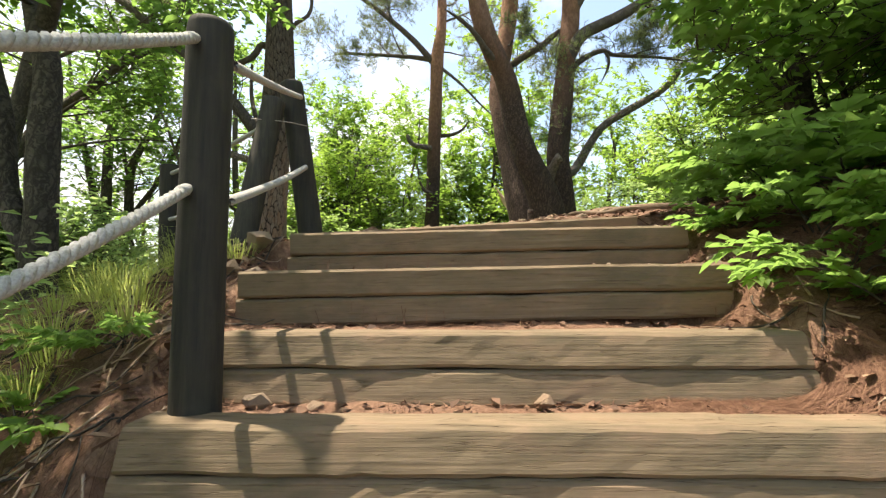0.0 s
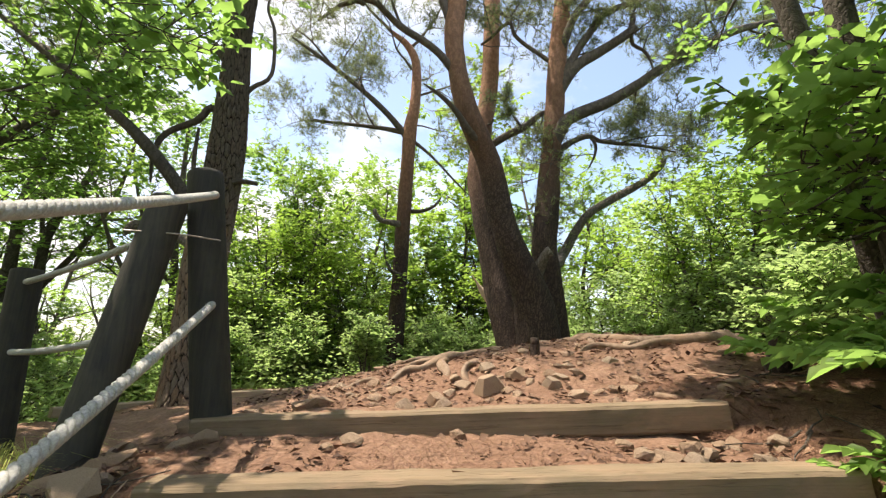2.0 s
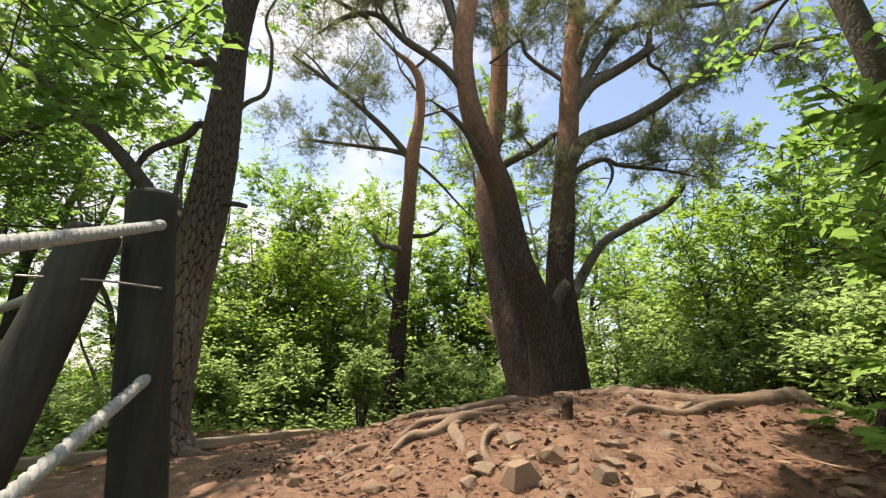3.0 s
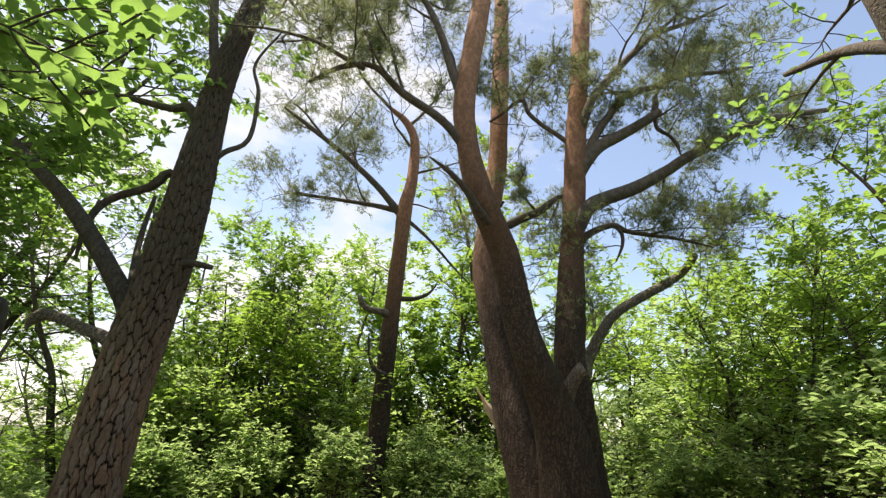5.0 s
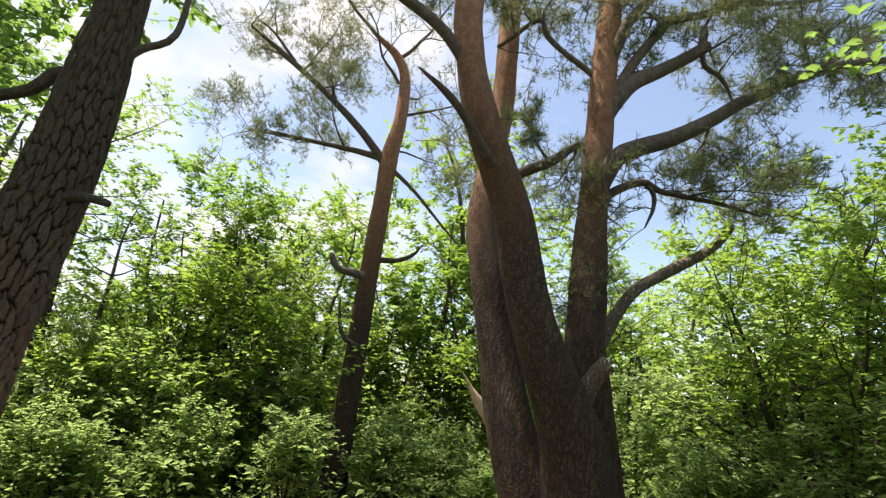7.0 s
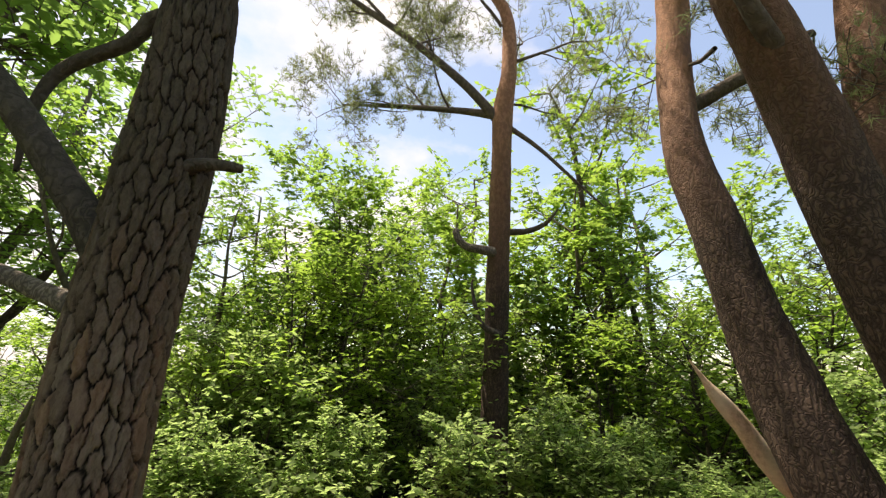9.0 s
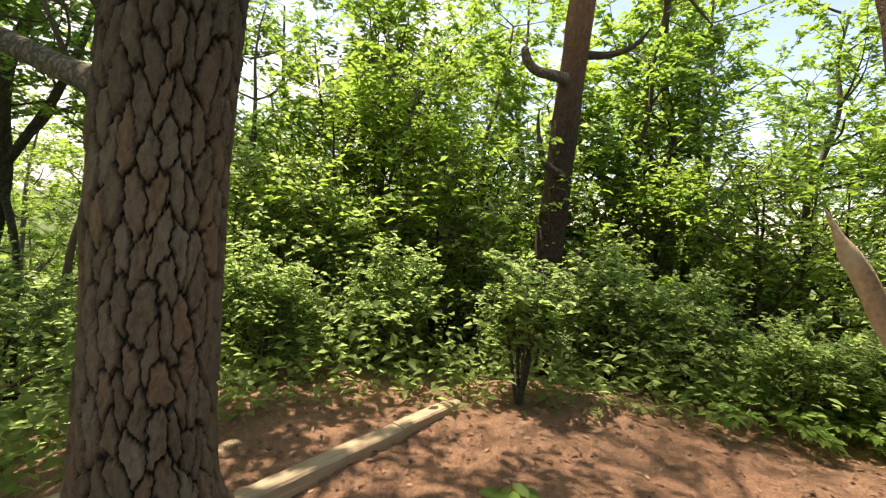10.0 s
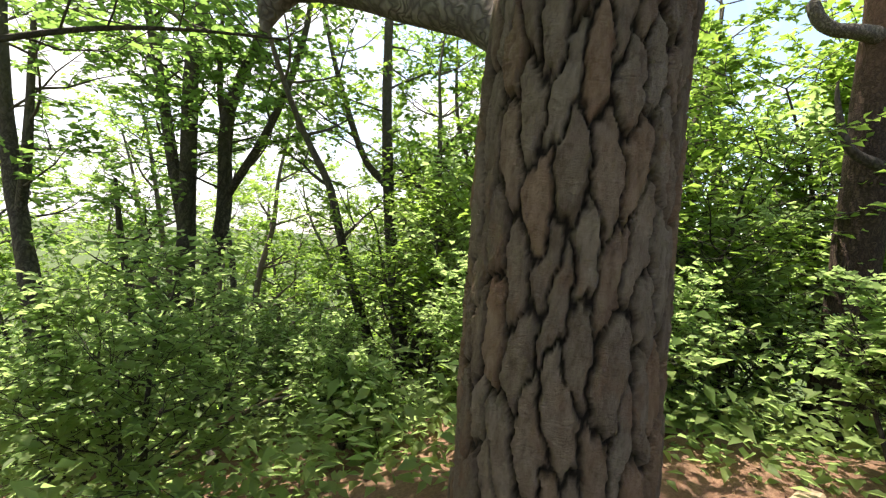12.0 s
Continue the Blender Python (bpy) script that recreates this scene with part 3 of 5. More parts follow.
def limb_parts(thing, lines, material, sides=12, step=0.06, name="limb", lump=0.05):
    GROWN[:] = [l for l in lines if len(l) > 3]
    for k, line in enumerate(lines):
        part(name, soup(name, *tube(spline(line, step), sides, lump, k + 1.3), True), material, thing)


def small_limbs(thing, limbs, material, name="branchwork"):
    mesh = soup(name, *joined([tube(spline(l, 0.12) if l[0, 3] > 0.012 else l, 7 if l[0, 3] > 0.012 else 4) for l in limbs]), True)
    ob = part(name, mesh, material, thing)
    return tagged(ob, kind="stuff")


def crown_part(thing, twigs, rng, tufts, reach, length, per=13):
    ob = part("crown", soup("crown", *needles(twigs, rng, tufts, reach, length, per)), NEEDLE, thing)
    return ob


# the old plated pine beside the terrace
old_pine = tagged(new("pine_tree"), "old pine with thick plated grey-brown bark", "tree", group="pines")
line = spline([(-2.62, 6.2, 0.75, 0.50), (-2.65, 6.2, 1.10, 0.36), (-2.70, 6.2, 1.38, 0.275), (-2.70, 6.2, 1.85, 0.243), (-2.69, 6.2, 2.75, 0.236), (-2.62, 6.2, 3.6, 0.226), (-2.59, 6.2, 4.36, 0.212), (-2.60, 6.2, 5.2, 0.18), (-2.62, 6.22, 6.1, 0.155), (-2.54, 6.25, 7.3, 0.132), (-2.4, 6.4, 9.5, 0.10), (-2.3, 6.5, 11.5, 0.05)], 0.0095)
line = np.vstack([line[line[:, 2] < 4.6], line[line[:, 2] >= 4.6][::4]])
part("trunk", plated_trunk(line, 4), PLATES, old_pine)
limb_parts(old_pine, [
    [(-2.70, 6.16, 3.12, 0.11), (-2.86, 6.1, 3.40, 0.092), (-3.2, 6.0, 3.86, 0.08), (-3.6, 5.95, 4.30, 0.07), (-4.05, 5.9, 4.68, 0.06), (-4.6, 5.85, 5.15, 0.05), (-5.3, 5.8, 5.7, 0.03)],
    [(-2.62, 6.3, 4.6, 0.06), (-2.85, 6.2, 4.78, 0.05), (-3.0, 6.2, 4.6, 0.045), (-3.37, 6.2, 4.4, 0.04), (-3.48, 6.2, 4.12, 0.03), (-3.46, 6.2, 3.75, 0.012)],
    [(-2.7, 6.3, 5.4, 0.06), (-2.95, 6.3, 5.75, 0.06), (-3.1, 6.3, 5.7, 0.045), (-3.8, 6.2, 5.75, 0.03), (-4.4, 6.1, 5.6, 0.02)],
] + [
    [(-2.55, 6.15, 3.70, 0.05), (-2.38, 6.1, 3.74, 0.036), (-2.24, 6.08, 3.73, 0.03), (-2.12, 6.06, 3.70, 0.024), (-2.11, 6.06, 3.70, 0.003)],
    [(-2.52, 6.2, 4.9, 0.035), (-2.36, 6.2, 5.1, 0.03), (-2.14, 6.2, 5.3, 0.026), (-2.16, 6.2, 5.95, 0.022), (-2.28, 6.2, 6.4, 0.018), (-2.05, 6.2, 7.0, 0.01)],
    [(-2.6, 6.3, 5.9, 0.07), (-2.85, 6.3, 6.6, 0.06), (-3.05, 6.3, 7.5, 0.05), (-3.2, 6.3, 8.6, 0.03)],
    [(-2.85, 6.2, 3.4, 0.045), (-3.1, 6.5, 3.9, 0.035), (-3.25, 6.7, 4.3, 0.03), (-3.3, 6.8, 4.8, 0.02)],
], TWIG)
limb_parts(old_pine, [[(-2.72, 6.2, 2.82, 0.09), (-2.93, 6.22, 3.0, 0.064), (-3.2, 6.25, 3.1, 0.053), (-3.45, 6.25, 3.19, 0.05), (-3.6, 6.25, 3.21, 0.054), (-3.67, 6.25, 3.14, 0.04), (-3.69, 6.25, 3.07, 0.012)]], GREY_LIMB, 14, 0.04, "limb", 0.09)
rng = np.random.default_rng(11)
# the last three boughs, high out of view, are added to shade the terrace
spots = [((-2.1, 6.2, 6.8), (0.6, 0.1, 0.3), 1.3, 0.016), ((-4.6, 5.9, 5.2), (-0.6, 0, 0.5), 1.6, 0.03), ((-2.4, 6.4, 8.0), (1, 0.2, 0.3), 2.2, 0.05), ((-2.4, 6.4, 9.0), (0.6, -0.5, 0.4), 2.2, 0.05), ((-2.35, 6.5, 10.0), (-0.8, 0.2, 0.4), 2.2, 0.05), ((-3.1, 6.3, 8.0), (-0.8, -0.3, 0.5), 1.8, 0.03), ((-2.3, 6.5, 10.8), (0.2, 0.6, 0.6), 1.8, 0.04), ((-2.4, 6.4, 9.4), (0.3, -1, 0.3), 2.6, 0.05), ((-2.45, 6.4, 8.6), (0.3, 1, 0.15), 3.0, 0.05), ((-2.35, 6.5, 10.2), (-0.2, 1, 0.25), 2.8, 0.05), ((-2.35, 6.5, 10.4), (0.9, 0.2, 0.3), 2.6, 0.04)]
limbs, twigs = pine_crown(rng, spots, 2, 0.2)
small_limbs(old_pine, limbs, TWIG)
crown_part(old_pine, twigs, rng, 2, 0.18, 0.11, 12)

# the three-stemmed pine on the mound
triple = tagged(new("pine_tree"), "three-stemmed red pine with flaky reddish bark on the mound", "tree", group="pines")
stems = [
    [(1.32, 6.25, 1.2, 0.40), (1.31, 6.22, 1.75, 0.29), (1.22, 6.16, 2.4, 0.225), (0.98, 6.1, 2.99, 0.178), (0.86, 6.11, 3.42, 0.162), (0.72, 6.1, 4.1, 0.155), (0.46, 5.98, 4.68, 0.138), (0.31, 5.98, 5.35, 0.122), (0.28, 6.0, 6.05, 0.125), (0.46, 6.05, 7.5, 0.13), (0.7, 6.2, 9.2, 0.10), (0.8, 6.3, 11.0, 0.04)],
    [(1.22, 6.6, 1.2, 0.30), (1.12, 6.7, 1.8, 0.23), (0.99, 6.82, 2.35, 0.205), (0.90, 6.98, 3.0, 0.185), (0.78, 7.06, 3.75, 0.16), (0.72, 7.2, 4.4, 0.15), (0.88, 7.48, 5.4, 0.145), (1.03, 7.6, 6.5, 0.145), (1.15, 7.65, 9.6, 0.13), (1.2, 7.7, 12.0, 0.04)],
] + [
    [(1.62, 6.5, 1.2, 0.24), (1.62, 6.55, 1.88, 0.19), (1.54, 6.58, 3.0, 0.175), (1.60, 6.62, 3.58, 0.165), (1.72, 6.72, 4.44, 0.14), (1.84, 6.74, 5.3, 0.138), (1.89, 6.7, 5.95, 0.136), (2.25, 6.75, 8.67, 0.13), (2.4, 6.8, 10.5, 0.09), (2.5, 6.8, 12.0, 0.04)],
]
limb_parts(triple, stems, RED_PINE, 36, 0.05, "stem", 0.045)
limb_parts(triple, [[(1.26, 6.2, 2.60, 0.10), (1.33, 6.1, 2.76, 0.07), (1.385, 6.0, 2.88, 0.062), (1.43, 5.97, 2.92, 0.066), (1.433, 5.967, 2.922, 0.01)]], GREY_LIMB, 14, 0.03, "broken_stub", 0.12)
limb_parts(triple, [[(1.60, 6.65, 2.85, 0.09), (1.85, 7.0, 2.98, 0.082), (2.06, 7.4, 3.2, 0.075), (2.45, 7.4, 3.80, 0.07), (2.85, 7.42, 4.08, 0.066), (3.29, 7.45, 4.33, 0.06), (3.62, 7.45, 4.55, 0.056), (3.84, 7.45, 4.80, 0.05), (3.88, 7.45, 4.86, 0.02)]], GREY_LIMB, 14, 0.05, "limb", 0.08)
limb_parts(triple, [
    [(1.74, 6.73, 4.55, 0.09), (1.84, 6.68, 4.82, 0.105), (2.02, 6.62, 5.06, 0.098), (2.59, 6.6, 5.33, 0.085), (3.05, 6.6, 5.62, 0.08), (3.52, 6.6, 5.96, 0.072), (4.43, 6.6, 6.49, 0.06), (4.95, 6.6, 6.73, 0.05), (6.29, 6.6, 7.1, 0.025)],
    [(1.86, 6.73, 5.35, 0.06), (1.95, 6.67, 5.62, 0.085), (2.17, 6.6, 5.92, 0.08), (2.53, 6.6, 6.17, 0.072), (2.85, 6.6, 6.4, 0.07), (3.11, 6.6, 6.61, 0.068), (3.13, 6.6, 6.63, 0.02)],
    [(3.02, 6.6, 6.5, 0.05), (3.09, 6.58, 6.75, 0.045), (3.10, 6.58, 6.86, 0.04), (3.10, 6.58, 6.87, 0.01)],
] + [
    [(1.87, 6.71, 5.5, 0.05), (2.0, 6.64, 5.8, 0.066), (2.2, 6.6, 6.2, 0.06), (2.4, 6.6, 6.5, 0.056), (2.62, 6.6, 6.82, 0.055), (2.8, 6.6, 6.94, 0.05), (3.2, 6.6, 7.12, 0.045), (3.6, 6.6, 7.36, 0.04), (4.2, 6.6, 7.5, 0.03), (4.82, 6.6, 7.69, 0.016)],
    [(1.91, 6.7, 6.0, 0.05), (1.99, 6.62, 6.3, 0.064), (2.12, 6.52, 6.65, 0.06), (2.31, 6.5, 6.93, 0.056), (2.83, 6.5, 7.59, 0.05), (3.26, 6.5, 8.04, 0.042), (3.91, 6.5, 8.42, 0.03), (4.6, 6.5, 8.9, 0.012)],
] + [
    [(1.78, 6.75, 4.45, 0.055), (1.95, 6.8, 4.68, 0.048), (2.2, 6.8, 4.83, 0.042), (2.37, 6.8, 4.87, 0.038), (2.5, 6.8, 4.80, 0.032), (2.79, 6.8, 4.77, 0.028), (3.2, 6.8, 4.74, 0.022), (3.66, 6.8, 4.66, 0.01)],
    [(2.38, 6.8, 4.86, 0.026), (2.44, 6.8, 4.74, 0.024), (2.42, 6.8, 4.58, 0.02), (2.31, 6.8, 4.36, 0.008)],
    [(0.82, 7.35, 4.85, 0.06), (1.2, 7.2, 5.05, 0.06), (1.45, 7.1, 5.15, 0.055), (1.75, 7.1, 5.4, 0.035), (1.9, 7.2, 5.5, 0.02)],
    [(0.66, 6.02, 4.25, 0.05), (0.45, 5.9, 4.42, 0.045), (0.28, 5.8, 4.62, 0.035), (0.1, 5.7, 4.75, 0.028), (-0.12, 5.6, 4.85, 0.008)],
] + [
    [(0.30, 5.98, 5.25, 0.055), (0.02, 5.9, 5.55, 0.05), (-0.45, 5.85, 5.85, 0.045), (-0.8, 5.8, 6.15, 0.035), (-1.15, 5.8, 6.1, 0.03), (-1.45, 5.7, 5.75, 0.015)],
    [(0.30, 6.0, 5.8, 0.06), (0.12, 6.0, 6.4, 0.055), (-0.1, 5.95, 7.1, 0.045), (-0.45, 5.9, 7.8, 0.03)],
    [(1.86, 6.7, 5.98, 0.04), (1.66, 6.7, 6.14, 0.034), (1.45, 6.7, 6.29, 0.03), (1.26, 6.7, 6.48, 0.03), (1.21, 6.7, 6.68, 0.028), (1.1, 6.75, 6.68, 0.026), (0.95, 6.9, 6.6, 0.022), (0.8, 7.1, 6.6, 0.02)],
] + [
    [(3.05, 6.6, 6.56, 0.03), (3.06, 6.6, 6.32, 0.027), (3.2, 6.6, 6.24, 0.024), (3.29, 6.6, 6.1, 0.02), (3.34, 6.6, 5.84, 0.008)],
], TWIG)
rng = np.random.default_rng(21)
spots = [((5.2, 6.6, 6.8), (0.7, 0.1, 0.2), 1.6, 0.02), ((4.2, 6.6, 7.5), (0.8, 0.1, 0.3), 1.6, 0.02), ((3.26, 6.5, 8.04), (0.6, -0.3, 0.5), 1.8, 0.03), ((3.1, 6.8, 4.75), (0.8, 0.2, 0.0), 1.1, 0.012), ((-0.9, 5.8, 6.1), (-0.8, -0.1, 0.2), 1.8, 0.03), ((-0.45, 5.85, 5.9), (-0.3, -0.3, 0.6), 1.5, 0.02), ((-0.4, 5.9, 7.7), (-0.8, 0.1, 0.4), 1.9, 0.03)]
spots += [((0.5, 6.1, 7.8), (-0.6, -0.5, 0.4), 1.8, 0.03), ((1.0, 7.2, 9.2), (0.2, -0.8, 0.3), 2.0, 0.04), ((1.0, 7.2, 9.8), (-0.3, 0.8, 0.4), 2.0, 0.04), ((2.3, 6.8, 9.2), (0.7, -0.4, 0.4), 2.0, 0.04), ((2.4, 6.8, 10.2), (0.2, 0.7, 0.5), 2.0, 0.04), ((0.75, 6.2, 10.0), (-0.7, 0.1, 0.5), 1.8, 0.03), ((0.95, 6.9, 6.6), (-0.3, -0.2, 0.5), 1.0, 0.015), ((1.1, 7.2, 11.3), (0.5, 0, 0.7), 1.6, 0.03), ((0.95, 7.0, 5.2), (-0.1, 0.6, 0.2), 1.2, 0.02)]
limbs, twigs = pine_crown(rng, spots + side_spots(rng, [l for l in GROWN if l[0][2] > 4.4], 0.36, 0.9, 0.3), 2, 0.2)
small_limbs(triple, limbs, TWIG)
crown_part(triple, twigs, rng, 1, 0.10, 0.095, 9)

# the slender pine at the terrace's edge
slender = tagged(new("pine_tree"), "slender red pine with a bent leader", "tree", group="pines")
limb_parts(slender, [
    [(-0.66, 9.8, 0.1, 0.28), (-0.62, 9.8, 1.3, 0.20), (-0.57, 9.8, 2.3, 0.17), (-0.50, 9.8, 4.2, 0.145), (-0.43, 9.8, 5.9, 0.145), (-0.40, 9.8, 6.5, 0.15), (-0.30, 9.8, 7.2, 0.12), (-0.30, 9.8, 8.1, 0.10), (-0.5, 9.8, 8.6, 0.08), (-0.9, 9.7, 8.9, 0.04)],
], RED_PINE, 28, 0.06, "stem", 0.05)
limb_parts(slender, [
    [(-0.45, 9.8, 6.3, 0.08), (-1.0, 9.7, 6.9, 0.065), (-1.7, 9.6, 7.5, 0.055), (-2.4, 9.5, 8.0, 0.045), (-3.0, 9.4, 8.4, 0.02)],
    [(-0.45, 9.8, 6.4, 0.07), (-1.0, 9.9, 6.55, 0.05), (-2.0, 10.0, 6.7, 0.035), (-2.9, 10.1, 6.8, 0.015)],
    [(-0.3, 9.8, 6.2, 0.04), (0.1, 9.7, 5.8, 0.03), (0.6, 9.6, 5.2, 0.02), (0.9, 9.6, 4.9, 0.008)],
    [(-0.4, 9.8, 4.6, 0.05), (-0.1, 9.8, 4.62, 0.04), (0.15, 9.75, 4.72, 0.03), (0.3, 9.7, 4.9, 0.01)],
    [(-0.5, 9.65, 3.2, 0.05), (-0.75, 9.6, 3.35, 0.035), (-0.85, 9.6, 3.75, 0.02), (-0.85, 9.6, 3.9, 0.008)],
], TWIG)
rng = np.random.default_rng(31)
spots = [((-0.9, 9.7, 8.9), (-0.7, 0, 0.5), 1.8, 0.04), ((-0.5, 9.8, 8.5), (0.8, 0.1, 0.4), 1.9, 0.04), ((-2.2, 9.5, 7.9), (-0.6, -0.2, 0.4), 1.7, 0.03), ((-1.5, 9.6, 7.4), (-0.2, 0.5, 0.5), 1.5, 0.03), ((-1.8, 10, 6.7), (-0.8, 0, 0.1), 1.6, 0.02), ((-1.2, 9.9, 6.6), (-0.3, -0.5, 0.2), 1.3, 0.02), ((-0.3, 9.8, 7.3), (0.7, -0.2, 0.2), 1.5, 0.03), ((-0.35, 9.8, 6.6), (0.8, 0.1, 0.0), 1.3, 0.02), ((-0.4, 9.8, 8.0), (-0.5, -0.5, 0.6), 1.6, 0.03), ((-0.3, 9.8, 7.8), (0.1, 0.7, 0.3), 1.6, 0.03)]
limbs, twigs = pine_crown(rng, spots + side_spots(rng, GROWN[:2], 0.4, 1.0, 0.3), 2, 0.2)
limb_parts(slender, [[(-0.5, 9.75, 4.28, 0.075), (-0.7, 9.65, 4.30, 0.062), (-0.92, 9.6, 4.33, 0.055), (-1.03, 9.58, 4.42, 0.055), (-1.08, 9.57, 4.55, 0.045), (-1.09, 9.57, 4.57, 0.01)]], GREY_LIMB, 14, 0.04, "broken_stub", 0.12)
small_limbs(slender, limbs, TWIG)
crown_part(slender, twigs, rng, 1, 0.12, 0.105, 11)


# ---- broadleaf trees and shrubs ----
def broadleaf(seed, height, lean, stems, crown_from, spread, leaf, count, label, material=LEAF, fine=False, reach=0.22, name="deciduous_tree", category="tree", group="woodland trees"):
    """A small forest tree: crooked dark stems, boughs and a loose crown of leaves."""
    rng = np.random.default_rng(seed)
    thing = tagged(new(name), label, category, group=group)
    limbs, twigs = [], []
    for s in range(stems):
        a = 2 * math.pi * (s + rng.uniform(0, 0.6)) / stems
        out = np.array([math.cos(a), math.sin(a), 0]) * (0.0 if stems == 1 else rng.uniform(0.10, 0.28)) + np.array(lean) * rng.uniform(0.7, 1.3)
        h = height * (rng.uniform(0.8, 1.05) if height > 3 else rng.uniform(0.45, 1.25))
        r0 = 0.014 * h ** 1.05 + 0.006
        rows, p = [(0.1 * out[0], 0.1 * out[1], -0.5, r0 * 1.3)], np.array([0.12 * out[0], 0.12 * out[1], 0.0])
        n = 9
        for i in range(n + 1):
            t = i / n
            rows.append((*p, r0 * (1 - 0.85 * t)))
            if t > crown_from:
                for _ in range(2):
                    b = rng.uniform(0, 2 * math.pi)
                    bough(rng, p, (math.cos(b), math.sin(b), rng.uniform(0.15, 0.7)), spread * rng.uniform(0.55, 1.1) * (1.15 - 0.5 * t), r0 * (1 - 0.75 * t) * 0.5, 1, limbs, twigs, kink=0.22)
            p = p + (np.array([0, 0, 1.0]) + out + rng.normal(0, 0.10, 3)) * h / n
        part("trunk", soup("trunk", *tube(spline(rows, 0.2), 9, 0.06, seed + s), True), TWIG, thing)
    small_limbs(thing, limbs, TWIG)
    part("crown", soup("crown", *sprays(twigs, rng, count, reach, leaf, fine=fine, wide=0.55)), material, thing)
    return thing


def place(thing, x, y, turn, size=1.0):
    thing.matrix_world = Matrix.Translation((x, y, rest(x, y))) @ pose(0, 0, 0, 0, 0, turn) @ Matrix.Scale(size, 4)


def put_copy(thing, x, y, turn, size=1.0):
    c = copy_thing(thing, pose(x, y, rest(x, y), 0, 0, turn))
    c.scale = (size, size, size)
    return c


tall_a = broadleaf(101, 6.5, (0.06, 0.0, 0), 1, 0.3, 1.9, 0.125, 5, "broadleaf tree with a thin dark trunk and light green leaves")
tall_b = broadleaf(102, 7.5, (-0.05, 0.04, 0), 2, 0.35, 1.8, 0.125, 4, "broadleaf tree with two thin dark trunks")
tall_c = broadleaf(103, 5.0, (0.1, 0.0, 0), 3, 0.25, 1.5, 0.12, 4, "many-stemmed broadleaf tree with bright green leaves")
shrub_a = broadleaf(104, 1.9, (0.0, 0.0, 0), 4, 0.15, 1.1, 0.11, 2, "dense leafy shrub of the forest edge", LEAF_SHRUB, True, 0.2, "shrub", "shrub", "undergrowth shrubs")
shrub_b = broadleaf(105, 2.6, (0.05, 0.0, 0), 3, 0.2, 1.3, 0.12, 2, "tall leafy shrub with thin stems", LEAF_SHRUB, True, 0.22, "shrub", "shrub", "undergrowth shrubs")

slim = broadleaf(108, 8.5, (0.03, 0.0, 0), 2, 0.42, 1.7, 0.12, 4, "slim dark-stemmed tree with a thin airy crown")
place(slim, -12.4, 13.4, 15)
place(tall_a, -3.9, 12.3, 20)
place(tall_b, -5.0, 10.6, 50, 0.8)
place(tall_c, -2.4, 12.4, 110, 1.1)
place(shrub_a, -2.6, 10.0, 0, 0.8)
place(shrub_b, -1.4, 10.1, 40, 0.7)
mid = broadleaf(109, 3.6, (0.04, 0.0, 0), 3, 0.12, 1.6, 0.12, 2, "young many-stemmed tree leafy from the ground up")
place(mid, -3.2, 10.2, 70)
rng = random.Random(5)
# woods behind the hilltop
for kind, x, y, s in [
    (tall_a, 2.4, 12.5, 1.0), (tall_c, 0.9, 12.6, 1.2), (tall_b, -1.6, 13.2, 0.95), (tall_a, 4.2, 13.0, 1.05), (tall_b, 5.6, 11.2, 0.8), (tall_a, 5.6, 7.9, 0.72), (tall_c, 4.9, 6.4, 0.62), (tall_a, 8.2, 9.0, 0.9), (tall_b, 7.6, 5.8, 0.8),
    (tall_c, -4.9, 14.2, 1.2), (tall_a, -1.0, 14.6, 1.0), (tall_b, 2.6, 15.4, 0.95), (slim, -11.6, 14.0, 1.1), (tall_c, -14.5, 17.0, 1.3), (tall_a, -11.0, 19.5, 1.35), (tall_c, -17.0, 13.0, 1.3), (tall_b, -8.6, 17.0, 1.1), (tall_a, -13.0, 11.5, 0.9), (tall_c, -12.0, 16.5, 1.4), (tall_a, -15.5, 19.5, 1.6), (tall_c, -9.6, 20.5, 1.5), (tall_b, -18.5, 16.5, 1.5), (tall_c, -19.0, 11.5, 1.4), (tall_a, -7.2, 14.2, 1.0), (tall_a, -0.2, 15.6, 1.35), (tall_b, 3.2, 14.2, 1.3), 
] + [
    # those with x and y both below 0 are unseen, added for shade
    (tall_a, -9.4, 5.0, 1.1), (slim, -5.6, 2.6, 0.9), (slim, -6.8, 4.6, 1.0), (tall_b, -8.2, 1.4, 1.0), (tall_c, -4.4, -0.8, 0.9),
    (tall_a, 9.6, 13.2, 1.1), (tall_b, -3.4, 17.5, 1.2), (tall_c, 6.2, 15.0, 1.2), (slim, -12.5, 8.0, 1.1), (tall_c, 10.8, 7.0, 1.2), (tall_a, 5.6, 3.6, 0.85),
    (tall_b, 5.0, 1.2, 0.9), (tall_c, 7.0, 1.8, 1.0), (tall_a, 0.4, 18.5, 1.2), (tall_c, -7.0, 18.0, 1.4), (tall_b, 12.0, 11.0, 1.2), (tall_a, 4.2, -1.0, 0.9), (tall_c, -2.6, -3.0, 1.0), (tall_a, -3.3, -1.4, 1.0),
    (tall_a, 3.0, 18.5, 1.2), (tall_b, 8.5, 17.5, 1.3), (tall_c, -1.5, 20.5, 1.4), (tall_b, 13.0, 15.0, 1.4), (tall_c, 15.0, 8.0, 1.4), (tall_a, -5.2, 21.0, 1.3), (tall_b, 5.5, 20.5, 1.4),
]:
    put_copy(kind, x, y, rng.uniform(0, 360), s)
